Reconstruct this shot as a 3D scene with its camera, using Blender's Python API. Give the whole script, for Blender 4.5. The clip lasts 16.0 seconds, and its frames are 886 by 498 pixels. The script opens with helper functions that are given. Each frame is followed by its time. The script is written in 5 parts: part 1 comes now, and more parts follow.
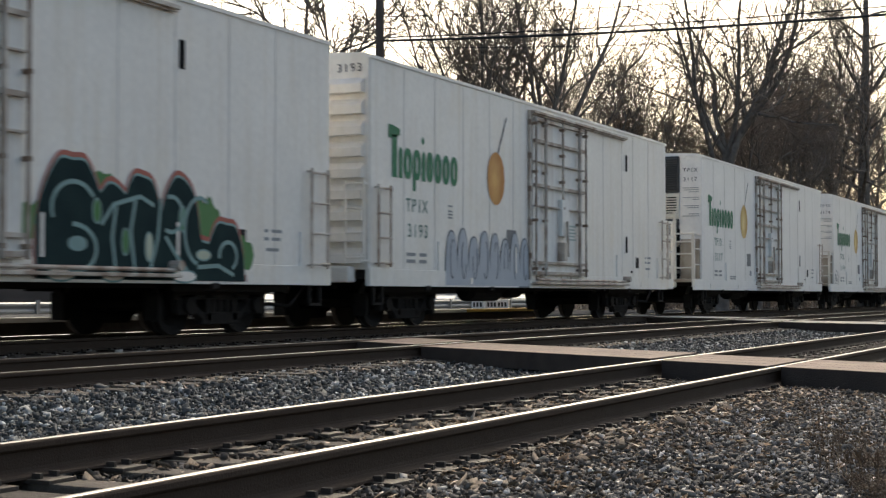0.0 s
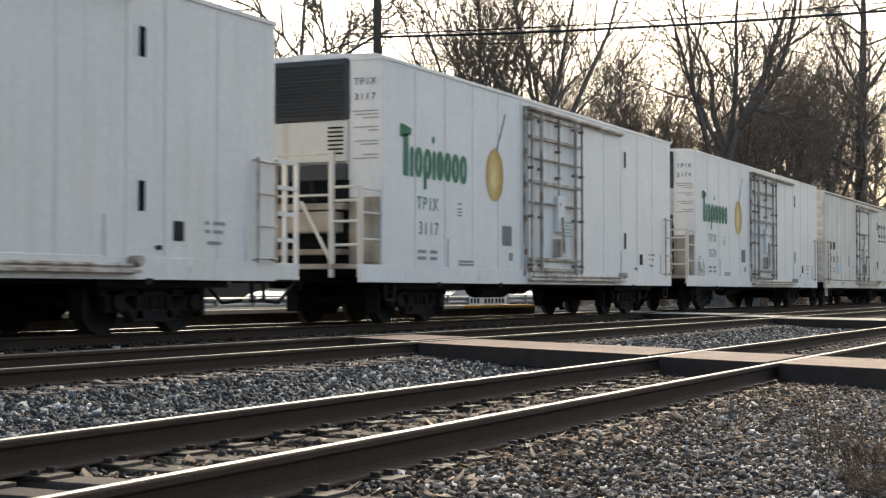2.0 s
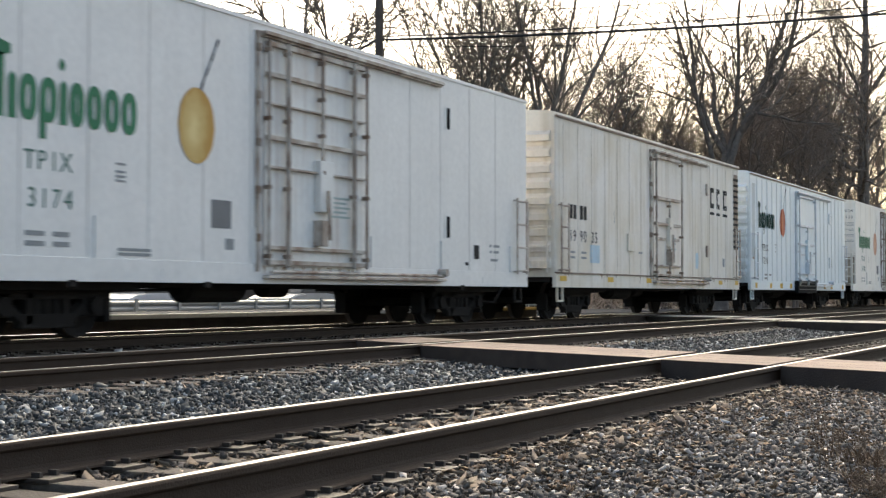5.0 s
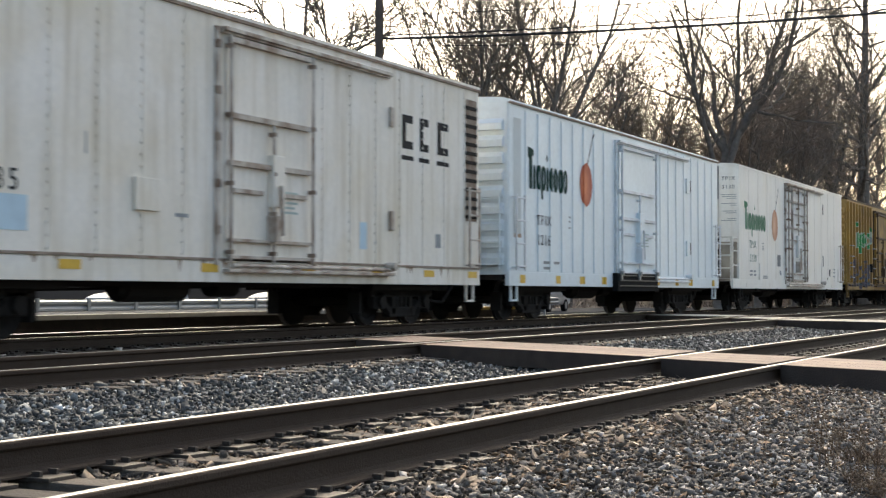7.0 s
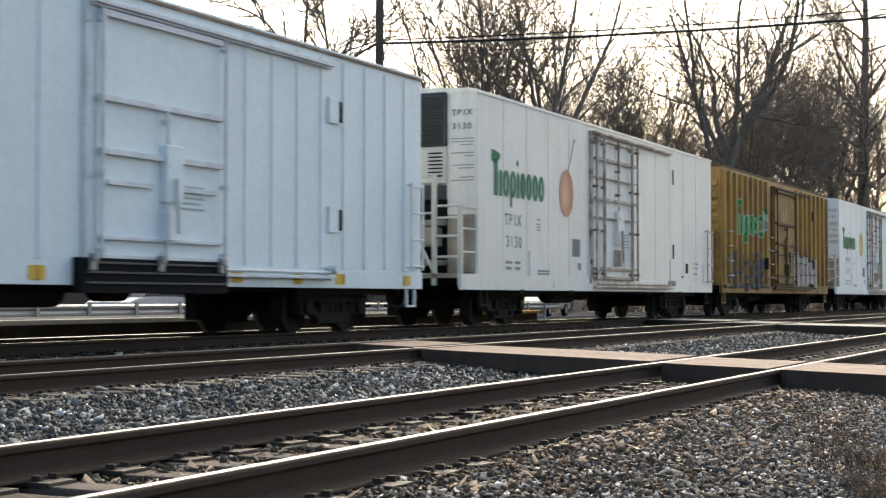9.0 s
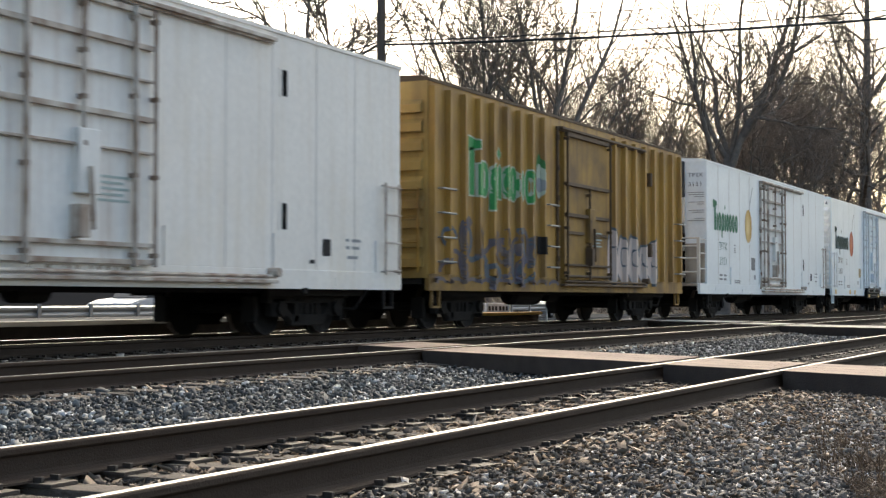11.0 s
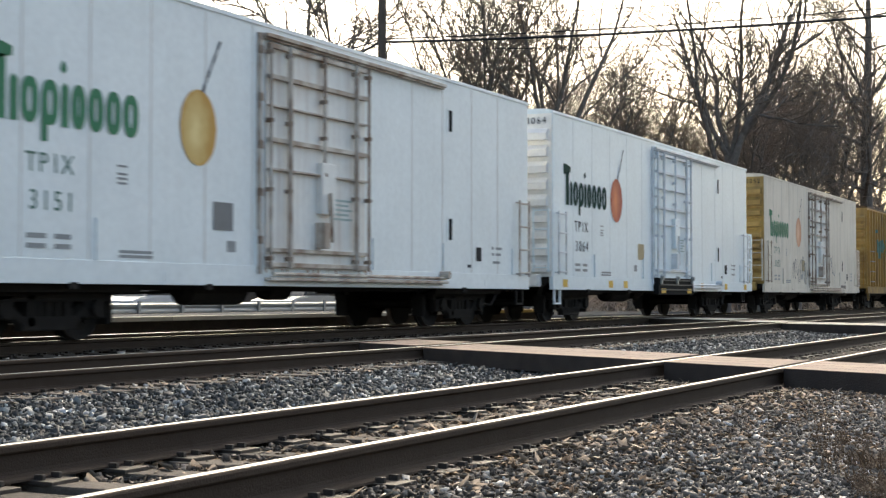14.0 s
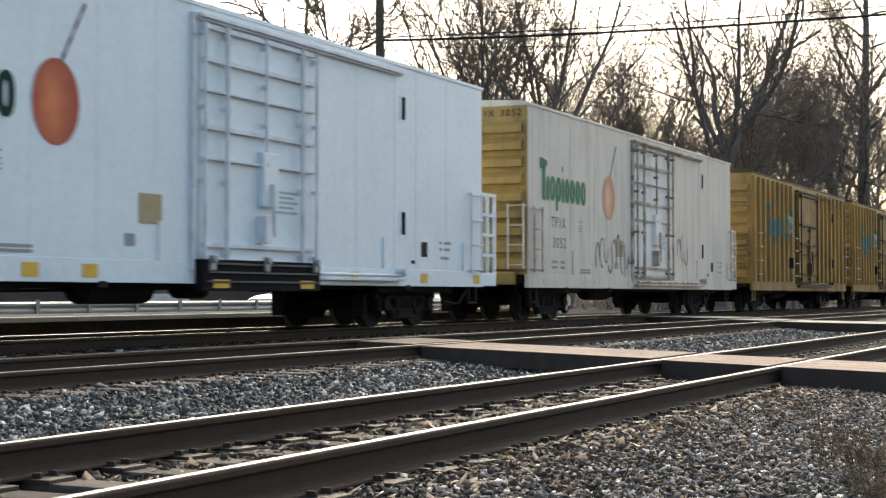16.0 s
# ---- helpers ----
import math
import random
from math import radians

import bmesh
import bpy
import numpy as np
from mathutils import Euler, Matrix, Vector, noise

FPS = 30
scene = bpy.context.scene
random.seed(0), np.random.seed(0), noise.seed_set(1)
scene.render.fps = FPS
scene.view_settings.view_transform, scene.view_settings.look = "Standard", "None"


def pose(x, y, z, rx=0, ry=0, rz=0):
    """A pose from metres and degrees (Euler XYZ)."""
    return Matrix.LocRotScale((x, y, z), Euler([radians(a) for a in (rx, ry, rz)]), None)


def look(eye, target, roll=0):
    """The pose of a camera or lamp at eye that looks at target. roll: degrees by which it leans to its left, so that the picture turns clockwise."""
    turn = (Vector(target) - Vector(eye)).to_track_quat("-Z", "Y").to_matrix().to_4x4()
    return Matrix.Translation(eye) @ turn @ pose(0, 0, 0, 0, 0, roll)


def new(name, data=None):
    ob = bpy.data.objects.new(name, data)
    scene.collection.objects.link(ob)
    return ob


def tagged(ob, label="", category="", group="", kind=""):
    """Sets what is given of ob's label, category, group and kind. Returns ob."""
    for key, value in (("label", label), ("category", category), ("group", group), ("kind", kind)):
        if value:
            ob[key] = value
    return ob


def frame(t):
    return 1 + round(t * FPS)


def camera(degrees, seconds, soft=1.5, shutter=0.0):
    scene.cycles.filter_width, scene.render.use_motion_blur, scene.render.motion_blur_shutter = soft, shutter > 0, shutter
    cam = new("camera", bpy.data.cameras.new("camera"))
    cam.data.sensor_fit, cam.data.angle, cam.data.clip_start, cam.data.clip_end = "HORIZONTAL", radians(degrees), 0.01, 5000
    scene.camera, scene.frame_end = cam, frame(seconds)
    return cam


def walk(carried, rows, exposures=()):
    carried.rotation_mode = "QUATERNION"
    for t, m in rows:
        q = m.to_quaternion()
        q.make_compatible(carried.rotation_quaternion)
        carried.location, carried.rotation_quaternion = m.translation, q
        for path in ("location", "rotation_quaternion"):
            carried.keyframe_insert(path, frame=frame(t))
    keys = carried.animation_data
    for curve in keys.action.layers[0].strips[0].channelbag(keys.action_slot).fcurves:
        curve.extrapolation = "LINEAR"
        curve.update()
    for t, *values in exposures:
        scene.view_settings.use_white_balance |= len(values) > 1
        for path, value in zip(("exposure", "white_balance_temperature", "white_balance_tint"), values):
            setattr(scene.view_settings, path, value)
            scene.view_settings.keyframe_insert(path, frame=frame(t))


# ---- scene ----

# A freight train of refrigerator cars passes on the third of three tracks.
# +X runs along the tracks, away from the camera; the train comes towards -X. z = 0 is the top of the nearest rails.
TURN, TILT, EYE = 25.5, 1.69, (0.0, 0.0, 0.655)
cam = camera(32.68, 16.0, soft=1.3, shutter=0.3)


def aim(right, down):
    """A pose turned a little: hand-held sway, in thousandths of a radian."""
    return pose(*EYE, 90 + TILT + math.degrees(down / 1000), 0, TURN - 90 + math.degrees(right / 1000))


walk(cam, [(t, aim(a, b)) for t, a, b in (
    (0.0, 0.37, 1.31), (0.5, -0.19, 2.43), (1.0, -0.5, 0.2), (1.5, -0.19, 0.37), (2.0, -1.3, -1.12), (2.5, 0.37, 0.0),
    (3.0, 0.37, 0.0), (3.5, 0.0, 0.0), (4.0, 0.1, 0.15), (5.2, 0.0, 0.8), (6.3, 0.0, 1.0), (6.5, -0.15, 0.37), (7.0, 0.0, 0.0),
    (8.0, 0.0, 0.0), (8.5, 0.3, 1.12), (9.0, 0.2, 3.0), (10.2, 0.9, 4.0), (11.5, 1.5, 3.93), (12.0, 1.1, 5.24), (12.5, 0.75, 3.74),
    (13.0, 0.37, 3.74), (13.5, 1.5, 3.18), (14.0, 1.87, 2.24), (14.5, 1.87, 3.74), (15.0, 2.2, 4.5), (15.5, 0.37, 1.12), (16.0, 0.37, 1.12))],
    exposures=[(0.0, 0.62, 6700, 5), (0.5, 0.82, 6700, 5), (2.0, 1.02, 6700, 5), (3.2, 1.17, 6700, 5), (16.0, 1.24, 6670, 4)])

# ---- light: a bright hazy evening sky behind the trees ----
world = bpy.data.worlds.new("world")
scene.world = world
world.use_nodes = True
wn = world.node_tree.nodes
sky = wn.new("ShaderNodeTexSky")
sky.sky_type, sky.sun_disc = "NISHITA", False
sky.sun_elevation, sky.sun_rotation = radians(36), radians(72)
sky.air_density, sky.dust_density, sky.ozone_density = 1.0, 5.0, 1.0
world.node_tree.links.new(sky.outputs[0], wn["Background"].inputs[0])
wn["Background"].inputs[1].default_value = 0.15
sun = new("sun", bpy.data.lights.new("sun", "SUN"))
sun.data.energy, sun.data.angle, sun.data.color = 0.6, radians(30), (1.0, 0.9, 0.75)
sun.matrix_world = look((0, 0, 0), (-math.sin(radians(72)) * math.cos(radians(36)), -math.cos(radians(72)) * math.cos(radians(36)), -math.sin(radians(36))))


# ---- materials ----
def material(name, color, rough=0.7, metal=0.0, other=None, scale=4.0, mix=0.5, bump=0.0, bump_scale=60.0, streak=0.0, streak_color=(0.16, 0.11, 0.07),
             island=0.0, per_object=0.0, spec=0.5):
    """A procedural surface: base colour with blotches of another at one scale, fine grain at a second, and rain streaks."""
    m = bpy.data.materials.new(name)
    m.use_nodes = True
    nt, n = m.node_tree, m.node_tree.nodes
    bsdf = n["Principled BSDF"]
    link = nt.links.new
    bsdf.inputs["Roughness"].default_value, bsdf.inputs["Metallic"].default_value = rough, metal
    bsdf.inputs["Specular IOR Level"].default_value = spec
    co = n.new("ShaderNodeTexCoord")

    def noise_of(size, detail=4.0, stretch=None):
        t = n.new("ShaderNodeTexNoise")
        t.inputs["Scale"].default_value, t.inputs["Detail"].default_value = size, detail
        if stretch:
            mp = n.new("ShaderNodeMapping")
            mp.inputs["Scale"].default_value = stretch
            link(co.outputs["Object"], mp.inputs[0])
            link(mp.outputs[0], t.inputs[0])
        else:
            link(co.outputs["Object"], t.inputs[0])
        return t.outputs[0]

    def ramp(value, low, high):
        r = n.new("ShaderNodeMapRange")
        r.inputs[1].default_value, r.inputs[2].default_value = low, high
        link(value, r.inputs[0])
        return r.outputs[0]

    def blend(fac, a, b, how="MIX"):
        x = n.new("ShaderNodeMix")
        x.data_type, x.blend_type = "RGBA", how
        if isinstance(fac, float):
            x.inputs[0].default_value = fac
        else:
            link(fac, x.inputs[0])
        for slot, c in ((6, a), (7, b)):
            if isinstance(c, tuple):
                x.inputs[slot].default_value = (*c, 1)
            else:
                link(c, x.inputs[slot])
        return x.outputs[2]

    def times(value, k):
        q = n.new("ShaderNodeMath")
        q.operation = "MULTIPLY"
        q.inputs[1].default_value = k
        link(value, q.inputs[0])
        return q.outputs[0]

    col = blend(times(ramp(noise_of(scale), 0.35, 0.7), mix), color, other or tuple(c * 0.75 for c in color))
    grain = ramp(noise_of(scale * 14), 0.3, 0.75)
    col = blend(times(grain, 0.22), col, tuple(c * 0.6 for c in color))
    if streak:
        col = blend(times(ramp(noise_of(1.0, 5.0, (5.0, 5.0, 0.35)), 0.5, 0.78), streak), col, streak_color)
        col = blend(times(ramp(noise_of(0.9, 6.0), 0.52, 0.75), streak * 0.6), col, tuple(c * 1.5 for c in streak_color))
    if island:
        g = n.new("ShaderNodeNewGeometry")
        h = n.new("ShaderNodeValToRGB")
        h.color_ramp.elements[0].color = (*(c * (1 - island) for c in color), 1)
        h.color_ramp.elements[1].color = (*(min(1, c * (1 + 1.6 * island)) for c in (other or color)), 1)
        mid = h.color_ramp.elements.new(0.8)
        mid.color = (*color, 1)
        link(g.outputs["Random Per Island"], h.inputs[0])
        col = blend(0.75, col, h.outputs[0])
    if per_object:
        o = n.new("ShaderNodeObjectInfo")
        k = n.new("ShaderNodeMapRange")
        k.inputs[3].default_value, k.inputs[4].default_value = 1 - per_object, 1 + per_object
        link(o.outputs["Random"], k.inputs[0])
        v = n.new("ShaderNodeVectorMath")
        v.operation = "SCALE"
        link(col, v.inputs[0])
        link(k.outputs[0], v.inputs["Scale"])
        col = v.outputs[0]
    link(col, bsdf.inputs["Base Color"])
    if bump:
        b = n.new("ShaderNodeBump")
        b.inputs["Strength"].default_value, b.inputs["Distance"].default_value = bump, 0.02
        link(noise_of(bump_scale, 6.0), b.inputs["Height"])
        link(b.outputs[0], bsdf.inputs["Normal"])
    return m


STONE = material("ballast stone", (0.072, 0.073, 0.07), 0.8, other=(0.25, 0.252, 0.24), scale=9, bump=0.5, bump_scale=40, island=0.85)
BROWN_STONE = material("weathered ballast stone", (0.15, 0.129, 0.109), 0.85, other=(0.4, 0.36, 0.315), scale=7, bump=0.5, bump_scale=40, island=0.85)
GROUND = material("gritty ground", (0.05, 0.046, 0.042), 0.95, other=(0.085, 0.075, 0.064), scale=1.5, mix=0.8, bump=0.8, bump_scale=25)
RUST = material("rusted rail steel", (0.048, 0.033, 0.024), 0.85, 0.0, other=(0.06, 0.045, 0.034), scale=6, bump=0.3, bump_scale=90, spec=0.15)
EARTHY_STONE = material("earth stained ballast stone", (0.075, 0.06, 0.047), 0.9, other=(0.18, 0.142, 0.108), scale=7, bump=0.5, bump_scale=40, island=0.8)
WASHED_STONE = material("pale washed stone", (0.5, 0.5, 0.5), 0.8, other=(0.62, 0.61, 0.6), scale=9, bump=0.4, bump_scale=40)
TIE_STEEL = material("rubbed tie plate steel", (0.06, 0.046, 0.036), 0.65, 0.2, other=(0.03, 0.023, 0.018), scale=9, bump=0.3, bump_scale=60)
CHIP = material("split timber chip", (0.24, 0.19, 0.145), 0.9, other=(0.34, 0.28, 0.22), scale=20, island=0.5)
SHINE = material("polished rail head", (0.28, 0.266, 0.248), 0.3, 1.0, other=(0.26, 0.245, 0.23), scale=3)
BRIGHT_HEAD = material("freshly polished rail head", (0.62, 0.6, 0.57), 0.12, 1.0, other=(0.5, 0.48, 0.45), scale=3)
TIE = material("creosoted timber", (0.06, 0.048, 0.037), 0.95, other=(0.12, 0.096, 0.075), scale=3, mix=0.8, bump=0.7, bump_scale=30, per_object=0.35)
BOARD = material("worn crossing board", (0.185, 0.122, 0.094), 0.85, other=(0.26, 0.182, 0.14), scale=2, mix=0.9, bump=0.4, bump_scale=40, per_object=0.12)
PALE_BOARD = material("bleached crossing board", (0.42, 0.38, 0.33), 0.9, other=(0.34, 0.3, 0.26), scale=2, mix=0.9, bump=0.4, bump_scale=40, per_object=0.1)
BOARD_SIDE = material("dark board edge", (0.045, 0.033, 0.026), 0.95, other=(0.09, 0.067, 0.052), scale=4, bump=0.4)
CONCRETE = material("pale concrete", (0.54, 0.52, 0.48), 0.9, other=(0.4, 0.38, 0.35), scale=1.2, mix=0.8, bump=0.3, bump_scale=40)
ASPHALT = material("asphalt", (0.06, 0.06, 0.062), 0.9, other=(0.08, 0.08, 0.08), scale=1.0, bump=0.5, bump_scale=80, spec=0.1)
YELLOW_LINE = material("yellow edge paint", (0.45, 0.28, 0.05), 0.7, scale=5)
BARK = material("grey bark", (0.16, 0.132, 0.11), 0.95, other=(0.26, 0.225, 0.19), scale=3, mix=0.8, bump=0.6, bump_scale=12, per_object=0.25)
TWIG = material("bare twigs", (0.25, 0.195, 0.15), 0.95, other=(0.28, 0.22, 0.175), scale=1, per_object=0.25)
BRUSH = material("dry brushwood", (0.24, 0.18, 0.135), 0.95, other=(0.26, 0.2, 0.14), scale=0.3, mix=0.9, island=0.4)
DRY = material("dry weed", (0.17, 0.115, 0.072), 0.95, other=(0.25, 0.185, 0.12), scale=20, island=0.4)
POLE = material("weathered pole timber", (0.09, 0.07, 0.055), 0.95, other=(0.14, 0.11, 0.09), scale=3, bump=0.4)
WIRE = material("black cable", (0.02, 0.02, 0.02), 0.6)
UNDER = material("grimy underframe steel", (0.022, 0.0195, 0.018), 0.9, 0.0, other=(0.034, 0.028, 0.023), scale=3, bump=0.3, spec=0.15)
WHEEL = material("grimy wheel steel", (0.016, 0.014, 0.013), 0.85, 0.0, other=(0.03, 0.024, 0.02), scale=5, spec=0.2)
TREAD = material("polished wheel tread", (0.2, 0.19, 0.18), 0.45, 1.0)
BLACK = material("black recess", (0.014, 0.014, 0.0145), 0.95, spec=0.1)
GRILLE = material("charcoal grille", (0.03, 0.033, 0.036), 0.55, other=(0.05, 0.05, 0.05), scale=3)
GALV = material("galvanised steel", (0.28, 0.29, 0.285), 0.5, 0.5, other=(0.3, 0.3, 0.3), scale=4)
INK = material("black marking paint", (0.025, 0.025, 0.027), 0.8, scale=6, spec=0.2)
PALE_PRINT = material("pale green print", (0.42, 0.5, 0.46), 0.8, scale=6)
FADED_GREEN = material("faded green marking", (0.1, 0.2, 0.15), 0.8, other=(0.2, 0.28, 0.24), scale=6)
FADED = material("faded grey marking", (0.3, 0.31, 0.31), 0.7, scale=6)
GREEN = material("green sign paint", (0.02, 0.17, 0.075), 0.7, other=(0.03, 0.22, 0.1), scale=3)
DARK_GREEN = material("dark green sign paint", (0.008, 0.045, 0.032), 0.8, scale=3, spec=0.2)
BRIGHT_GREEN = material("bright green sign paint", (0.03, 0.3, 0.07), 0.5, scale=3)
PALE_EDGE = material("pale outline paint", (0.5, 0.55, 0.42), 0.6, scale=3)


def fruit_paint(name, skin, core):
    """Sign paint of a fruit: a paler, sponged heart inside a deeper rim."""
    m = bpy.data.materials.new(name)
    m.use_nodes = True
    n, link = m.node_tree.nodes, m.node_tree.links.new
    co, sep = n.new("ShaderNodeTexCoord"), n.new("ShaderNodeVectorMath")
    link(co.outputs["Generated"], sep.inputs[0])
    sep.operation = "SUBTRACT"
    sep.inputs[1].default_value = (0.42, 0.0, 0.45)
    flat = n.new("ShaderNodeVectorMath")
    flat.operation = "MULTIPLY"
    flat.inputs[1].default_value = (1.15, 0.0, 0.8)
    link(sep.outputs[0], flat.inputs[0])
    far_ = n.new("ShaderNodeVectorMath")
    far_.operation = "LENGTH"
    link(flat.outputs[0], far_.inputs[0])
    tex = n.new("ShaderNodeTexNoise")
    tex.inputs["Scale"].default_value = 5.0
    link(co.outputs["Object"], tex.inputs[0])
    add = n.new("ShaderNodeMath")
    add.operation = "MULTIPLY_ADD"
    link(tex.outputs[0], add.inputs[0])
    add.inputs[1].default_value = 0.3
    link(far_.outputs["Value"], add.inputs[2])
    rng_ = n.new("ShaderNodeMapRange")
    rng_.inputs[1].default_value, rng_.inputs[2].default_value = 0.2, 0.62
    link(add.outputs[0], rng_.inputs[0])
    x = n.new("ShaderNodeMix")
    x.data_type = "RGBA"
    link(rng_.outputs[0], x.inputs[0])
    x.inputs[6].default_value, x.inputs[7].default_value = (*core, 1), (*skin, 1)
    link(x.outputs[2], n["Principled BSDF"].inputs["Base Color"])
    n["Principled BSDF"].inputs["Roughness"].default_value = 0.6
    return m


ORANGE = fruit_paint("orange fruit paint", (0.45, 0.17, 0.02), (0.68, 0.36, 0.09))
GOLD = fruit_paint("golden fruit paint", (0.5, 0.27, 0.04), (0.78, 0.6, 0.24))
REDDISH = fruit_paint("red orange fruit paint", (0.36, 0.045, 0.012), (0.66, 0.17, 0.05))
PEACH = fruit_paint("peach fruit paint", (0.5, 0.2, 0.1), (0.7, 0.42, 0.27))
YELLOW = material("yellow reflector", (0.7, 0.42, 0.03), 0.5, scale=5)
TAN = material("tan placard", (0.42, 0.33, 0.18), 0.7, scale=8)
GREY_PLATE = material("grey placard", (0.2, 0.2, 0.2), 0.7, scale=8)
SKYBLUE = material("pale blue patch", (0.52, 0.67, 0.76), 0.7, scale=4)
TEAL_EDGE = material("pale teal spray paint", (0.2, 0.34, 0.33), 0.6, scale=3)
SPRAY_DARK = material("dark teal spray paint", (0.015, 0.03, 0.032), 0.9, other=(0.03, 0.06, 0.055), scale=2, spec=0.1)
SPRAY_GREEN = material("green spray paint", (0.05, 0.2, 0.05), 0.6, scale=2)
SPRAY_RED = material("dull red spray paint", (0.4, 0.1, 0.07), 0.6, scale=3)
SPRAY_GREY = material("blue grey spray paint", (0.38, 0.42, 0.47), 0.6, other=(0.47, 0.51, 0.55), scale=2)
SPRAY_LINE = material("slate spray line", (0.1, 0.12, 0.14), 0.6, scale=2)
RUST_STAIN = material("rust stain", (0.36, 0.24, 0.15), 0.8, other=(0.5, 0.4, 0.3), scale=8, mix=0.8)
SPRAY_PINK = material("pink white spray paint", (0.55, 0.44, 0.38), 0.6, other=(0.65, 0.58, 0.52), scale=2)
SPRAY_BLUE = material("faded blue grey spray paint", (0.1, 0.095, 0.14), 0.7, other=(0.2, 0.14, 0.08), scale=2.5, mix=0.9, streak=0.4, streak_color=(0.22, 0.13, 0.05))


SHED = material("dark brown shed wall", (0.075, 0.06, 0.05), 0.85, scale=0.8, mix=0.6)
PALE_PLASTIC = material("white crate plastic", (0.72, 0.73, 0.76), 0.45, scale=6)
PALE_PANEL = material("pale grey panel paint", (0.55, 0.6, 0.6), 0.6, other=(0.45, 0.48, 0.47), scale=1.5)
SNOW = material("white car lacquer", (0.5, 0.5, 0.5), 0.25, scale=1)
SILVER = material("silver car lacquer", (0.42, 0.44, 0.46), 0.3, 0.5, scale=1)


def white(name, color, streak, rough=0.5, stain=(0.3, 0.25, 0.19)):
    return material(name, color, rough, spec=0.3, other=tuple(c * 0.9 for c in color), scale=0.7, mix=0.7, bump=0.06, bump_scale=1.6, streak=streak, streak_color=stain)


SEAM = material("grimy panel seam", (0.72, 0.7, 0.65), 0.7, other=(0.55, 0.51, 0.45), scale=1.5, mix=0.8)
WHITE_A = white("clean white car paint", (0.89, 0.86, 0.81), 0.07)
WHITE_F = white("fresh white car paint", (0.85, 0.885, 0.875), 0.05)
WHITE_B = white("cream white car paint", (0.88, 0.84, 0.77), 0.2, 0.5, (0.5, 0.38, 0.2))
WHITE_C = white("bluish white car paint", (0.77, 0.838, 0.858), 0.05, 0.42)
WHITE_D = white("dirty cream car paint", (0.7, 0.63, 0.53), 0.45, 0.6)
BEIGE_GREY = material("chalky beige grey paint", (0.87, 0.81, 0.725), 0.65, other=(0.78, 0.7, 0.57), scale=0.8, mix=0.9, bump=0.08, bump_scale=2, streak=0.5, streak_color=(0.42, 0.33, 0.19))
MUSTARD = material("mustard yellow car paint", (0.42, 0.228, 0.032), 0.6, other=(0.29, 0.15, 0.03), scale=0.9, mix=0.9, bump=0.08, bump_scale=2, streak=0.6, streak_color=(0.07, 0.042, 0.022))
OCHRE = material("ochre end paint", (0.47, 0.3, 0.08), 0.6, other=(0.22, 0.125, 0.035), scale=0.9, mix=0.8, streak=0.4, streak_color=(0.1, 0.06, 0.03))
DOOR_WHITE = white("rust stained door paint", (0.84, 0.82, 0.77), 0.45, 0.55, (0.33, 0.19, 0.1))
DOOR_BAR = material("grimy door bar", (0.62, 0.56, 0.48), 0.6, other=(0.18, 0.095, 0.05), scale=3.2, mix=0.9, streak=0.6, streak_color=(0.14, 0.07, 0.035))
BAY_PAINT = material("oily cream machinery paint", (0.5, 0.44, 0.35), 0.6, other=(0.2, 0.15, 0.11), scale=1.6, mix=0.9, streak=0.5, streak_color=(0.1, 0.06, 0.035))
BAY_PANEL = white("weathered cream panel paint", (0.74, 0.7, 0.62), 0.4)
# a rust brown that also carries the shadow lines of the door bars
BRACKET = material("rusted and shadow brown bracket", (0.19, 0.12, 0.08), 0.8, other=(0.4, 0.33, 0.26), scale=5, mix=0.8)
DOOR_BAR_CLEAN = material("white door bar", (0.72, 0.75, 0.78), 0.5, other=(0.48, 0.48, 0.46), scale=3, mix=0.7)
RUSTY_DOOR = material("rusty mustard door paint", (0.36, 0.2, 0.032), 0.7, other=(0.12, 0.066, 0.024), scale=1.4, mix=0.9, bump=0.1, bump_scale=6, streak=0.6, streak_color=(0.06, 0.035, 0.02))
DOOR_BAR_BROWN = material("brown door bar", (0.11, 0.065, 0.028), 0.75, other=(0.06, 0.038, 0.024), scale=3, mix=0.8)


# ---- mesh helpers ----
def box(bm, x0, x1, y0, y1, z0, z1, bevel=0.0):
    r = bmesh.ops.create_cube(bm, size=1.0, matrix=Matrix.Translation(((x0 + x1) / 2, (y0 + y1) / 2, (z0 + z1) / 2)) @ Matrix.Diagonal((abs(x1 - x0), abs(y1 - y0), abs(z1 - z0), 1)))
    if bevel:
        edges = {e for v in r["verts"] for e in v.link_edges}
        bmesh.ops.bevel(bm, geom=list(edges), offset=bevel, segments=2, profile=0.6, affect="EDGES")


def rod(bm, a, b, r, sides=6, r2=None):
    a, b = Vector(a), Vector(b)
    d = b - a
    m = Matrix.Translation((a + b) / 2) @ d.to_track_quat("Z", "Y").to_matrix().to_4x4()
    bmesh.ops.create_cone(bm, cap_ends=True, segments=sides, radius1=r, radius2=r if r2 is None else r2, depth=d.length, matrix=m)


def disc_y(bm, x, y, z, r, thick, sides=24):
    bmesh.ops.create_cone(bm, cap_ends=True, segments=sides, radius1=r, radius2=r, depth=thick, matrix=Matrix.Translation((x, y, z)) @ pose(0, 0, 0, 90, 0, 0))


def mesh_of(name, bm, mat_):
    me = bpy.data.meshes.new(name)
    bm.to_mesh(me)
    bm.free()
    me.materials.append(mat_)
    return me


def part(name, bm, mat_, parent=None, label=""):
    ob = new(name, mesh_of(name, bm, mat_))
    ob.parent = parent
    return tagged(ob, label)


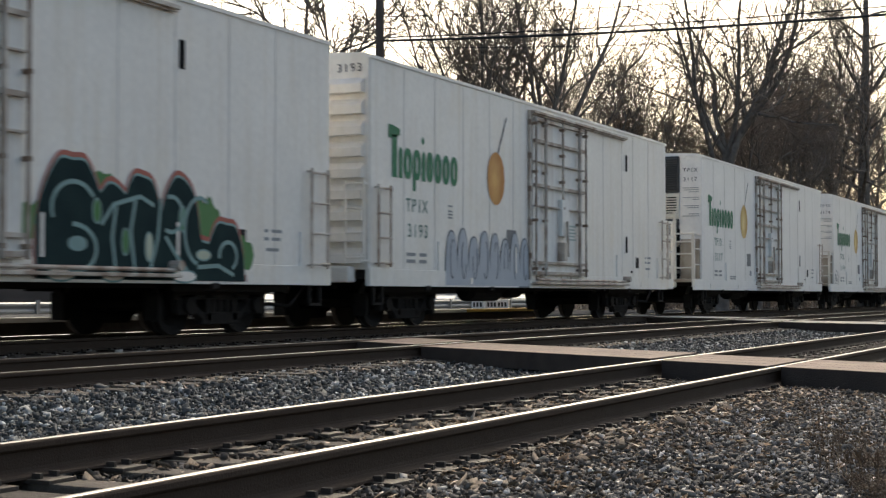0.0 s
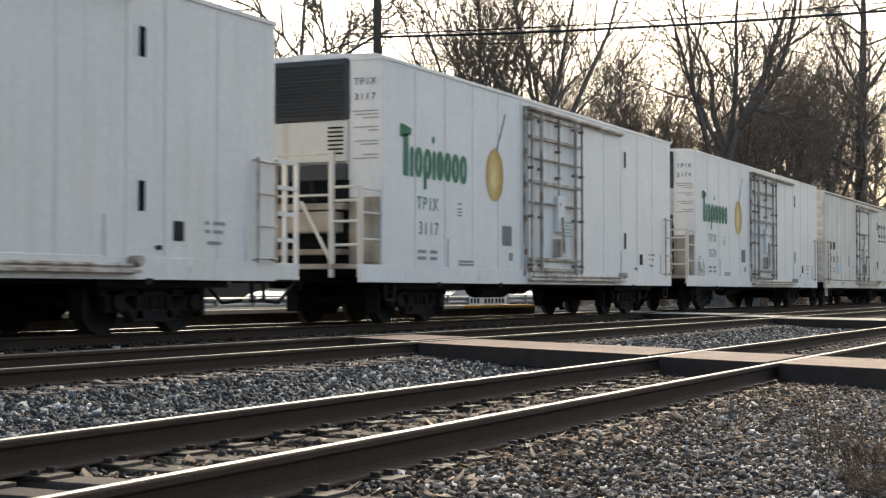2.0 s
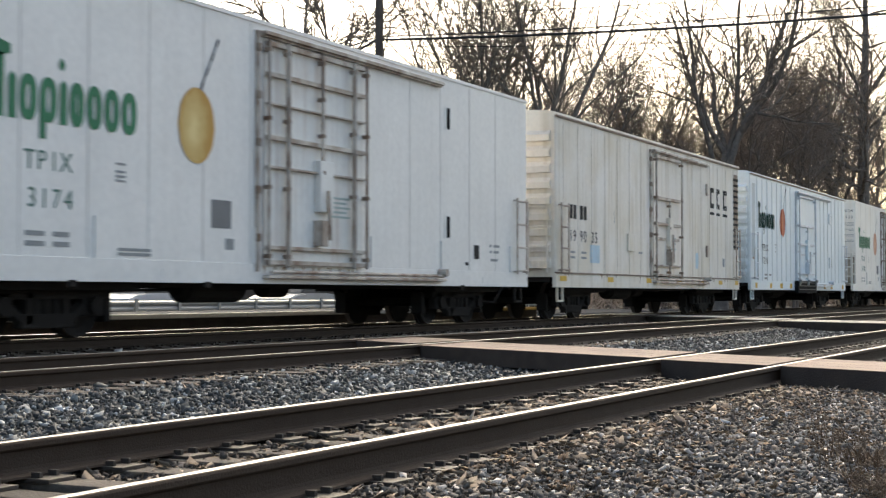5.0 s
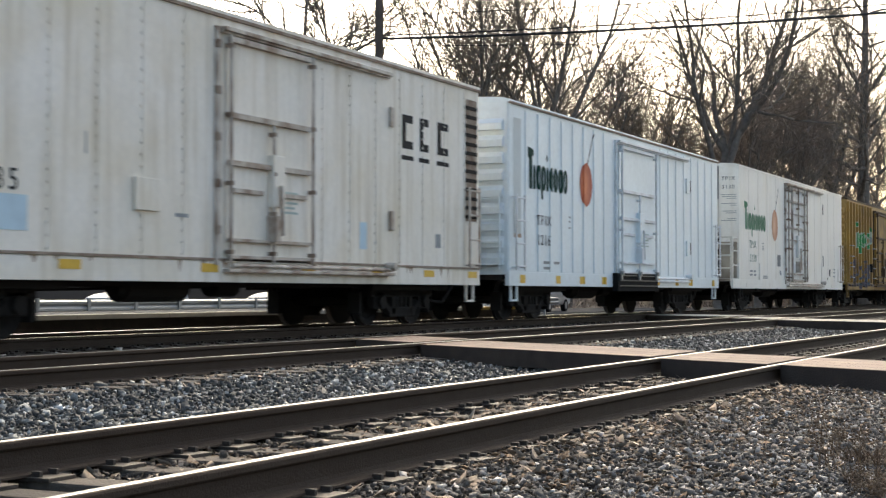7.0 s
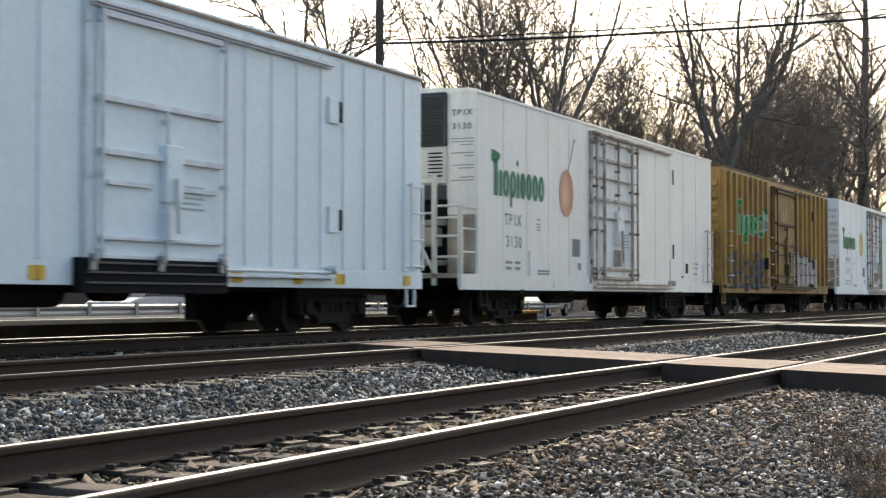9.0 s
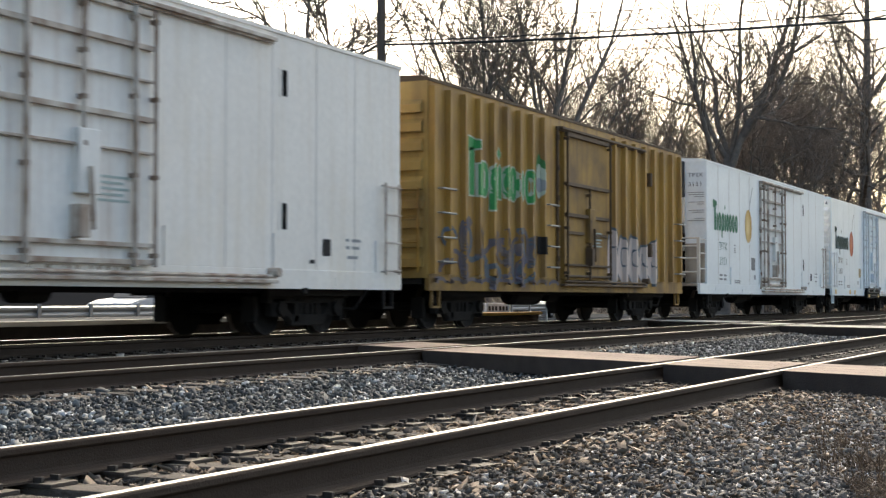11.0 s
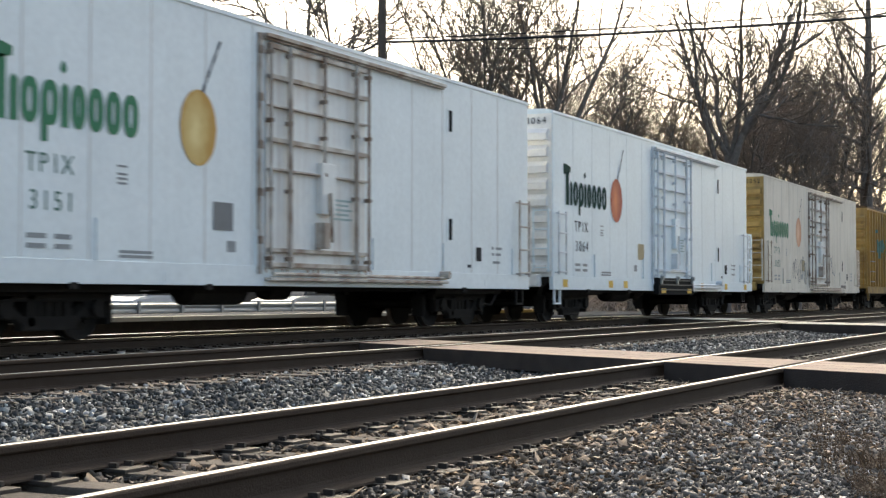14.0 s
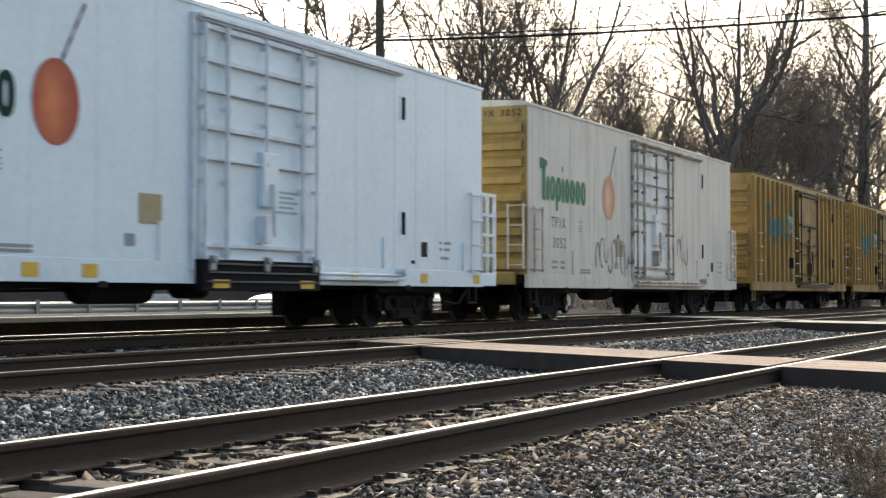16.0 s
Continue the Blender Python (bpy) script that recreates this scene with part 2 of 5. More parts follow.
def shared(name, me, parent, m):
    ob = new(name, me)
    ob.parent = parent
    ob.matrix_basis = m
    return ob


def raw_mesh(name, verts, faces, mat_):
    """A mesh from arrays of vertices and of triangles."""
    me = bpy.data.meshes.new(name)
    verts, faces = np.asarray(verts, np.float32), np.asarray(faces, np.int32)
    me.vertices.add(len(verts))
    me.vertices.foreach_set("co", verts.ravel())
    me.loops.add(faces.size)
    me.loops.foreach_set("vertex_index", faces.ravel())
    me.polygons.add(len(faces))
    me.polygons.foreach_set("loop_start", np.arange(len(faces), dtype=np.int32) * 3)
    me.polygons.foreach_set("loop_total", np.full(len(faces), 3, np.int32))
    me.update(calc_edges=True)
    me.materials.append(mat_)
    return me


# ---- ground ----
PROFILE = ((-900, -0.6), (-30, -0.55), (-3, -0.42), (1.2, -0.34), (2.0, -0.23), (2.45, -0.205), (3.1, -0.208), (3.4, -0.228), (4.5, -0.228), (4.8, -0.21), (5.4, -0.2), (6.3, -0.25), (7.4, -0.22), (8.0, -0.19), (10.8, -0.18),
           (11.6, -0.22), (12.2, -0.14), (15.0, -0.14), (15.6, -0.2), (18, -0.2), (30, -0.35), (60, -0.2), (1800, 0.5))


def ground_height(y):
    return float(np.interp(y, [p[0] for p in PROFILE], [p[1] for p in PROFILE]))


bm = bmesh.new()
rows_ = []
for gx in (-900, -20, 0, 20, 60, 200, 2500):
    rows_.append([bm.verts.new((gx, py, pz)) for py, pz in PROFILE])
for ra, rb in zip(rows_, rows_[1:]):
    for i in range(len(PROFILE) - 1):
        bm.faces.new((ra[i], rb[i], rb[i + 1], ra[i + 1]))
ground = tagged(part("ground", bm, GROUND), "dark gritty ground under ballast and woods", "ground", kind="structure")


# ---- ballast: loose crushed stones ----
def stones(name, count, area, size, mat_, seed, keep=None):
    rng = np.random.default_rng(seed)
    base = bmesh.new()
    bmesh.ops.create_cube(base, size=1.35)
    bmesh.ops.triangulate(base, faces=base.faces)
    base.verts.index_update()
    bv = np.array([v.co[:] for v in base.verts])
    bf = np.array([[v.index for v in f.verts] for f in base.faces])
    base.free()
    x = rng.uniform(area[0], area[1], count)
    y = rng.uniform(area[2], area[3], count)
    if keep is not None:
        ok = keep(x, y, rng)
        x, y = x[ok], y[ok]
    n = len(x)
    z = np.interp(y, [p[0] for p in PROFILE], [p[1] for p in PROFILE]) + rng.uniform(-0.01, 0.035, n)
    s = size * rng.lognormal(-0.04, 0.32, n)
    v = bv[None] * (1 + rng.uniform(-0.45, 0.3, (n, len(bv), 1)))
    v = v * (s[:, None, None] * np.stack([rng.uniform(0.8, 1.5, n), rng.uniform(0.7, 1.1, n), rng.uniform(0.5, 0.85, n)], 1)[:, None, :])
    v = v + rng.normal(0, 0.14, v.shape) * s[:, None, None]
    a, b = rng.uniform(0, 6.283, n), rng.normal(0, 0.6, n)
    ca, sa, cb, sb = np.cos(a), np.sin(a), np.cos(b), np.sin(b)
    vx, vz = v[..., 0] * cb[:, None] + v[..., 2] * sb[:, None], -v[..., 0] * sb[:, None] + v[..., 2] * cb[:, None]
    vx, vy = vx * ca[:, None] - v[..., 1] * sa[:, None], vx * sa[:, None] + v[..., 1] * ca[:, None]
    v = np.stack([vx + x[:, None], vy + y[:, None], vz + z[:, None]], -1).reshape(-1, 3)
    f = (bf[None] + (np.arange(n) * len(bv))[:, None, None]).reshape(-1, 3)
    return new(name, raw_mesh(name, v, f, mat_))


def in_view(x, y, rng):
    return (y > 0.13 * x + 0.1) & (y < 0.95 * x + 0.5)


def fading(x, y, rng):
    return in_view(x, y, rng) & (rng.random(len(x)) < np.clip(16.0 / x, 0.1, 1))


def by_rail(x, y, rng):
    return in_view(x, y, rng) & (rng.random(len(x)) < np.clip((y - 1.5) / 1.3, 0.08, 0.9))


def off_rail(x, y, rng):
    return in_view(x, y, rng) & (rng.random(len(x)) < np.clip(1.0 - (y - 1.7) / 1.5, 0.15, 1.0))


tagged(stones("ballast", 32000, (5.5, 15, 0.8, 3.25), 0.013, EARTHY_STONE, 6, by_rail), "brown earth stained ballast along the near rail", "ballast", kind="stuff")
tagged(stones("ballast", 66000, (5.5, 15, 0.8, 3.2), 0.0142, BROWN_STONE, 1, off_rail), "grey brown crushed stone ballast beside the rails", "ballast", kind="stuff")
tagged(stones("ballast", 15000, (5.5, 26, 3.2, 4.75), 0.017, EARTHY_STONE, 2, fading), "dirty ballast between the rails", "ballast", kind="stuff")
tagged(stones("ballast", 64000, (6.0, 42, 4.7, 8.7), 0.0215, STONE, 3, fading), "bluish grey crushed stone ballast between tracks", "ballast", kind="stuff")
tagged(stones("ballast", 9000, (9, 60, 8.6, 12.7), 0.03, BROWN_STONE, 4, fading), "dark ballast around the middle track", "ballast", kind="stuff")
tagged(stones("ballast", 7000, (13, 60, 12.7, 15.6), 0.03, STONE, 5, fading), "ballast under the train", "ballast", kind="stuff")


tagged(stones("ballast", 34, (8.76, 8.96, 7.22, 7.42), 0.022, WASHED_STONE, 8), "small heap of pale washed stones on the ballast", "ballast", kind="stuff")
tagged(stones("ballast", 900, (5.8, 15, 0.9, 3.1), 0.016, WASHED_STONE, 9, lambda x, y, rng: in_view(x, y, rng) & (rng.random(len(x)) < 0.5)), "odd pale stones among the ballast", "ballast", kind="stuff")
tagged(stones("ballast", 150, (6.0, 18, 5.0, 8.2), 0.019, WASHED_STONE, 10, fading), "odd pale stones between the tracks", "ballast", kind="stuff")


def leaf_litter(count, area, seed, label, mat_=None, size=1.0):
    """Dead leaves and bark chips lying between the stones."""
    rng = np.random.default_rng(seed)
    x, y = rng.uniform(area[0], area[1], count), rng.uniform(area[2], area[3], count)
    z = np.interp(y, [p[0] for p in PROFILE], [p[1] for p in PROFILE]) + rng.uniform(0.01, 0.04, count)
    a, s_ = rng.uniform(0, 6.283, count), rng.uniform(0.015, 0.045, count) * size
    ex = np.stack([np.cos(a), np.sin(a), rng.normal(0, 0.35, count)], 1) * s_[:, None]
    ey = np.stack([-np.sin(a), np.cos(a), rng.normal(0, 0.35, count)], 1) * s_[:, None] * 0.45
    c = np.stack([x, y, z], 1)
    mid = c + np.array([0, 0, 0.008])
    v = np.stack([c - ex, mid - ey, c + ex, mid + ey, c - np.array([0, 0, 0.004])], 1)
    f = np.array([[0, 1, 2], [0, 2, 3], [0, 4, 1], [1, 4, 2], [2, 4, 3], [3, 4, 0]])[None] + (np.arange(count) * 5)[:, None, None]
    return tagged(new("leaf_litter", raw_mesh("leaf_litter", v.reshape(-1, 3), f.reshape(-1, 3), mat_ or DRY)), label, "leaf litter", kind="stuff")


leaf_litter(3600, (6, 14.5, 1.5, 3.3), 31, "dead brown leaves scattered over the ballast")
leaf_litter(2200, (6, 15, 3.3, 4.65), 32, "dead leaves and chips between the rails")
leaf_litter(650, (5.5, 16, 2.62, 3.15), 34, "pale split chips of timber along the near rail", CHIP, 1.7)
leaf_litter(800, (5.5, 16, 3.4, 4.6), 35, "pale split chips of timber between the rails", CHIP, 1.8)
leaf_litter(300, (7, 26, 7.9, 8.5), 36, "pale chips along the middle track", CHIP, 1.8)
leaf_litter(500, (8, 24, 8.2, 10.2), 33, "dead leaves along the middle track")


# ---- tracks ----
def rail_half(scale=1.0):
    """Half the outline of a rail, from the head's middle down to the foot's."""
    return [(0.0, 0.0), (0.013, -0.0008), (0.024, -0.003), (0.032, -0.007), (0.036, -0.015), (0.036, -0.036), (0.03, -0.043), (0.011, -0.052), (0.009, -0.125), (0.014, -0.14),
            (0.04, -0.152), (0.074, -0.158), (0.076, -0.168)]


def rail(parent, y, z, x0, x1, head_mat):
    half = rail_half()
    ring = half + [(-a, b) for a, b in reversed(half[1:])]
    bm = bmesh.new()
    ends = [[bm.verts.new((x, y + a, z + b)) for a, b in ring] for x in (x0, x1)]
    k = len(ring)
    for i in range(k):
        bm.faces.new((ends[0][i], ends[1][i], ends[1][(i + 1) % k], ends[0][(i + 1) % k]))
    bm.faces.new(ends[0])
    bm.faces.new(list(reversed(ends[1])))
    bm.normal_update()
    ob = part("rail", bm, RUST, parent, "rusty steel rail with a polished head")
    ob.data.materials.append(head_mat)
    for p in ob.data.polygons:
        if p.center.z > z - 0.0024:
            p.material_index = 1
    return ob


bm = bmesh.new()
box(bm, -0.115, 0.115, -1.3, 1.3, -0.17, 0.0, 0.012)
for v in bm.verts:
    v.co += Vector((noise.noise(v.co * 7) * 0.008, 0, noise.noise(v.co * 5) * 0.006))
TIE_MESH = mesh_of("tie", bm, TIE)
bm = bmesh.new()
box(bm, -0.1, 0.1, -0.19, 0.19, -0.002, 0.018, 0.004)
for sx in (-1, 1):
    for sy in (-1, 1):
        box(bm, sx * 0.06 - 0.012, sx * 0.06 + 0.012, sy * 0.094 - 0.024, sy * 0.094 + 0.024, 0.015, 0.044, 0.004)
    box(bm, sx * 0.12 - 0.018, sx * 0.12 + 0.018, -0.125, -0.03, -0.01, 0.03, 0.006)
PLATE_MESH = mesh_of("tie_plate", bm, TIE_STEEL)


def track(label, ya, za, yb, zb, x0, x1, head_a, head_b, first, count):
    t = tagged(new("railway_track"), label, "railway track", "parallel tracks")
    rail(t, ya, za, x0, x1, head_a)
    rail(t, yb, zb, x0, x1, head_b)
    rng = random.Random(int(ya * 10))
    for i in range(count):
        x = first + i * 0.5 + rng.uniform(-0.04, 0.04)
        top = (za + zb) / 2 - 0.186
        tie = shared("tie", TIE_MESH, t, pose(x, (ya + yb) / 2 + rng.uniform(-0.05, 0.05), top, 0, 0, rng.uniform(-1.2, 1.2)))
        for yy, zz in ((ya, za), (yb, zb)):
            shared("tie_plate", PLATE_MESH, t, pose(x + rng.uniform(-0.05, 0.05), yy, zz - 0.187, 0, 0, rng.uniform(-4, 4) + rng.choice((0, 180))))
    return t


track("near railway track with rusty rails and weathered timber ties", 3.25, 0.0, 4.685, 0.0, -20, 400, SHINE, SHINE, 4.0, 70)
track("middle railway track with rusty rails and timber ties", 8.58, 0.028, 10.015, 0.052, -20, 400, SHINE, SHINE, 6.0, 110)
track("far railway track carrying the freight train", 12.9, 0.096, 14.335, 0.096, -40, 500, BRIGHT_HEAD, BRIGHT_HEAD, 8.0, 90)


# ---- board crossings: two strips of timber laid askew over the tracks ----
def crossing(label, x_at, slope, width, stretches, ends, top_mat):
    c = tagged(new("board_crossing"), label, "level crossing", "crossings over the tracks")
    for y0, y1, z in stretches:
        n = max(2, round(width / 0.42))
        for i in range(n):
            a, b = width * i / n, width * (i + 1) / n - 0.012
            bm = bmesh.new()
            vs = []
            for zz in (z - 0.2, z):
                for x, y in ((x_at + slope * (y0 - ends) + a, y0), (x_at + slope * (y0 - ends) + b, y0), (x_at + slope * (y1 - ends) + b, y1), (x_at + slope * (y1 - ends) + a, y1)):
                    vs.append(bm.verts.new((x, y, zz)))
            for q in ((3, 2, 1, 0), (4, 5, 6, 7), (0, 1, 5, 4), (1, 2, 6, 5), (2, 3, 7, 6), (3, 0, 4, 7)):
                bm.faces.new([vs[k] for k in q])
            ob = part("plank", bm, top_mat, c)
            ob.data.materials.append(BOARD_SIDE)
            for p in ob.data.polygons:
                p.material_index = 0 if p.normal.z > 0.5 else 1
    return c


STRETCH = ((-2.0, 3.19, 0.0), (3.34, 4.6, 0.0), (4.745, 8.52, 0.012), (8.67, 9.93, 0.035), (10.08, 12.84, 0.07), (12.99, 14.25, 0.09))
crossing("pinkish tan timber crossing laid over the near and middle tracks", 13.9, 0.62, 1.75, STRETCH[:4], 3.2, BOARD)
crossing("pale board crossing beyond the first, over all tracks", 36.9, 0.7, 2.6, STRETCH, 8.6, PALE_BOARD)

# ---- platform, fence and lot behind the train ----
bm = bmesh.new()
box(bm, -60, 39, 15.72, 19.5, -0.3, 0.235)
platform = tagged(part("platform", bm, BOARD_SIDE), "low dark platform with pale edge beside far track", "platform", kind="structure")
for i in range(40):
    bm = bmesh.new()
    box(bm, 0, 2.47, 15.6, 15.85, 0.24, 0.32, 0.012)
    part("edge_slab", bm, CONCRETE if i < 38 else YELLOW_LINE, platform, "pale concrete platform edge" if i < 38 else "yellow painted platform edge").location.x = -60 + 2.475 * i

bm = bmesh.new()
box(bm, -60, 39, 15.86, 19.45, 0.24, 0.3)
part("deck", bm, ASPHALT, platform)


def crate(x, y, turn, label):
    """A small slatted crate with a lid."""
    c = tagged(new("crate"), label, "crate", "crates on the platform")
    bm = bmesh.new()
    box(bm, -0.13, 0.13, -0.16, 0.16, 0.0, 0.22, 0.012)
    part("body", bm, PALE_PLASTIC, c)
    bm = bmesh.new()
    box(bm, -0.145, 0.145, -0.175, 0.175, 0.222, 0.255, 0.01)
    part("lid", bm, PALE_PLASTIC, c)
    for k in range(3):
        bm = bmesh.new()
        box(bm, -0.134, -0.126, -0.12 + 0.09 * k, -0.06 + 0.09 * k, 0.05, 0.17)
        part("slot", bm, GRILLE, c)
    c.matrix_basis = pose(x, y, 0.3, 0, 0, turn)


crate(37.6, 16.9, 20, "small white plastic crate on the platform")
crate(37.9, 16.65, 35, "small white plastic crate on the platform")
crate(38.3, 16.45, 12, "small white plastic crate on the platform")


def guard_rail(x0, x1, y, top):
    g = tagged(new("guard_rail"), "galvanised steel guard rail on short posts", "guard rail")
    bm = bmesh.new()
    ring = ((0, top), (-0.05, top - 0.04), (-0.05, top - 0.09), (0.0, top - 0.15), (-0.05, top - 0.21), (-0.05, top - 0.26), (0, top - 0.3), (0.01, top - 0.3), (0.01, top))
    es = [[bm.verts.new((x, y + a, b)) for a, b in ring] for x in (x0, x1)]
    for i in range(len(ring)):
        bm.faces.new((es[0][i], es[1][i], es[1][(i + 1) % len(ring)], es[0][(i + 1) % len(ring)]))
    bmesh.ops.recalc_face_normals(bm, faces=bm.faces)
    part("beam", bm, GALV, g)
    x = x0 + 0.6
    while x < x1:
        bm = bmesh.new()
        box(bm, x - 0.06, x + 0.06, y - 0.09, y - 0.052, -0.35, top + 0.05)
        part("post", bm, GALV, g)
        x += 1.9


guard_rail(16, 62, 24.0, 0.5)
bm = bmesh.new()
box(bm, -60, 90, 25.5, 60, -0.6, -0.24)
tagged(part("road", bm, ASPHALT), "worn asphalt parking lot behind the platform", "parking lot", kind="structure")


def low_building(x0, x1, y0, y1, h):
    b = tagged(new("building"), "low dark brown shed with a flat roof", "building")
    bm = bmesh.new()
    box(bm, x0, x1, y0, y1, -0.3, h)
    part("wall", bm, SHED, b)
    bm = bmesh.new()
    box(bm, x0 - 0.3, x1 + 0.3, y0 - 0.3, y1 + 0.3, h, h + 0.2, 0.02)
    part("roof", bm, UNDER, b)
    for i in range(14):
        x = x0 + (x1 - x0) * (i + 0.5) / 14
        bm = bmesh.new()
        box(bm, x - 0.7, x + 0.7, y0 - 0.03, y0 + 0.05, 1.3, 2.3)
        w = part("window", bm, GRILLE, b)
        bm = bmesh.new()
        box(bm, x - 0.78, x + 0.78, y0 - 0.06, y0 - 0.002, 1.2, 1.29)
        part("sill", bm, CONCRETE, w)


low_building(28, 112, 46, 54, 3.2)


def parked_car(x, y, turn, paint, label):
    """A saloon car: body with bonnet and boot, glazed cabin, wheels, lamps."""
    c = tagged(new("parked_car"), label, "car", "parked cars")
    outline = ((-2.2, 0.35), (-2.25, 0.75), (-1.6, 0.88), (-0.75, 0.95), (1.15, 0.95), (2.05, 0.9), (2.2, 0.7), (2.2, 0.35))
    cabin = ((-0.9, 0.94), (-0.15, 1.4), (0.9, 1.42), (1.65, 0.94))
    for nm, ring, half_, m_ in (("body", outline, 0.88, paint), ("cabin", cabin, 0.72, GRILLE)):
        bm = bmesh.new()
        two = [[bm.verts.new((a, s_ * half_, b)) for a, b in ring] for s_ in (-1, 1)]
        for i in range(len(ring)):
            bm.faces.new((two[0][i], two[1][i], two[1][(i + 1) % len(ring)], two[0][(i + 1) % len(ring)]))
        bm.faces.new(two[0])
        bm.faces.new(two[1])
        bmesh.ops.recalc_face_normals(bm, faces=bm.faces)
        bmesh.ops.bevel(bm, geom=list(bm.edges), offset=0.05, segments=2, affect="EDGES")
        part(nm, bm, m_, c)
    bm = bmesh.new()
    box(bm, -0.1, 0.85, -0.7, 0.7, 1.4, 1.46, 0.02)
    part("roof", bm, paint, c)
    for wx in (-1.35, 1.35):
        for wy in (-0.8, 0.8):
            bm = bmesh.new()
            disc_y(bm, wx, wy, 0.31, 0.31, 0.2)
            w = part("wheel", bm, BLACK, c)
            bm = bmesh.new()
            disc_y(bm, wx, wy * 1.06, 0.31, 0.19, 0.12, 16)
            part("rim", bm, GALV, w)
    for ly in (-0.6, 0.6):
        bm = bmesh.new()
        box(bm, -2.26, -2.18, ly - 0.18, ly + 0.18, 0.6, 0.72, 0.01)
        part("headlight", bm, GALV, c)
    c.matrix_basis = pose(x, y, -0.24, 0, 0, turn)


parked_car(60, 28.5, 12, SNOW, "white saloon car parked behind the platform")
parked_car(70, 28, 4, SILVER, "silver saloon car parked behind the platform")
parked_car(49.7, 30, 5, SILVER, "silver saloon car parked by the guard rail")
parked_car(44, 33, 8, SNOW, "white saloon car parked by the guard rail")


# ---- bare winter trees ----
def tree_meshes(seed, height, girth, fork, limbs, lean, crook=1.0, fine=4, leader=False):
    """A leafless tree: a trunk that forks into crooked limbs (or keeps a leader with limbs all the way up), boughs and twigs."""
    rng = random.Random(seed)
    wood, twigs = ([], []), ([], [])

    def tube(store, pts, radii, sides):
        verts, faces = store
        start = len(verts)
        for i, (p, r) in enumerate(zip(pts, radii)):
            d = (pts[min(i + 1, len(pts) - 1)] - pts[max(i - 1, 0)]).normalized()
            u = d.orthogonal().normalized()
            w = d.cross(u)
            for k in range(sides):
                a = 2 * math.pi * k / sides
                verts.append(p + (u * math.cos(a) + w * math.sin(a)) * r)
        for i in range(len(pts) - 1):
            for k in range(sides):
                a, b = start + i * sides + k, start + i * sides + (k + 1) % sides
                faces.append((a, b, b + sides))
                faces.append((a, b + sides, a + sides))

    def sweep(p, d, length, r, tip, n, wander, rise, store, sides):
        pts, radii = [p.copy()], [r]
        for i in range(n):
            d = (d + Vector((rng.gauss(0, 1), rng.gauss(0, 1), rng.gauss(0, 0.8))) * wander * crook + Vector((0, 0, rise))).normalized()
            p = p + d * length / n
            pts.append(p.copy())
            radii.append(r * (1 - (1 - tip) * (i + 1) / n))
        tube(store, pts, radii, sides)
        return pts, radii

    def off(pts, t, angle, turn_):
        n = len(pts) - 1
        i = min(int(t * n), n - 1)
        axis = (pts[i + 1] - pts[i]).normalized()
        side_ = axis.orthogonal().normalized()
        side_.rotate(Matrix.Rotation(turn_, 3, axis))
        return pts[i].lerp(pts[i + 1], t * n - i), (axis * math.cos(angle) + side_ * math.sin(angle)).normalized(), i

    def bough(p, d, length, r, level):
        # level 1 limb, 2 bough, 3 twig, 4 sprig
        n = (0, 9, 6, 3, 1)[level]
        pts, radii = sweep(p, d, length, r, (0, 0.3, 0.35, 0.45, 0.6)[level], n, (0, 0.13, 0.2, 0.25, 0.25)[level], (0, 0.06, 0.06, 0.05, 0.03)[level],
                           wood if level < 3 else twigs, (0, 6, 4, 3, 3)[level])
        if level == 4:
            return
        kids = (0, 10, 8, fine)[level]
        spin = rng.uniform(0, 6.28)
        for j in range(kids):
            t = 0.22 + 0.78 * (j + rng.random()) / kids
            q, e, i = off(pts, t, rng.uniform(0.4, 0.95), spin + 2.4 * j + rng.uniform(-0.5, 0.5))
            bough(q, e, length * rng.uniform(0.36, 0.66) * (1.15 - 0.4 * t), max(radii[i] * rng.uniform(0.4, 0.6), (0, 0.04, 0.02, 0.011)[level]), level + 1)

    up = Vector((rng.gauss(0, 0.04), rng.gauss(0, 0.04), 1)).normalized()
    stem, radii = sweep(Vector((0, 0, -0.3)), up, height * (1.0 if leader else fork), girth, 0.2 if leader else 0.75, 10, 0.035, 0.03, wood, 9)
    for j in range(limbs):
        if leader:
            t = fork + (1 - fork) * (j + rng.random()) / limbs
            q, e, i = off(stem, min(t, 0.99), rng.uniform(0.75, 1.25) * lean, 2.4 * j + rng.random())
            bough(q, e, height * (0.44 - 0.26 * t) * rng.uniform(0.75, 1.2), max(radii[i] * rng.uniform(0.28, 0.5), 0.05), 1)
        else:
            t = 1.0 if j < 3 else rng.uniform(0.6, 0.98)
            q, e, i = off(stem, min(t, 0.999), lean * rng.uniform(0.3, 1.15), 6.283 * j / limbs + rng.uniform(-0.4, 0.4))
            bough(q, e, height * (1 - fork * t) * rng.uniform(0.75, 1.05), radii[i] * rng.uniform(0.45, 0.68), 1)
    return raw_mesh("trunk", [v[:] for v in wood[0]], wood[1], BARK), raw_mesh("crown", [v[:] for v in twigs[0]], twigs[1], TWIG)


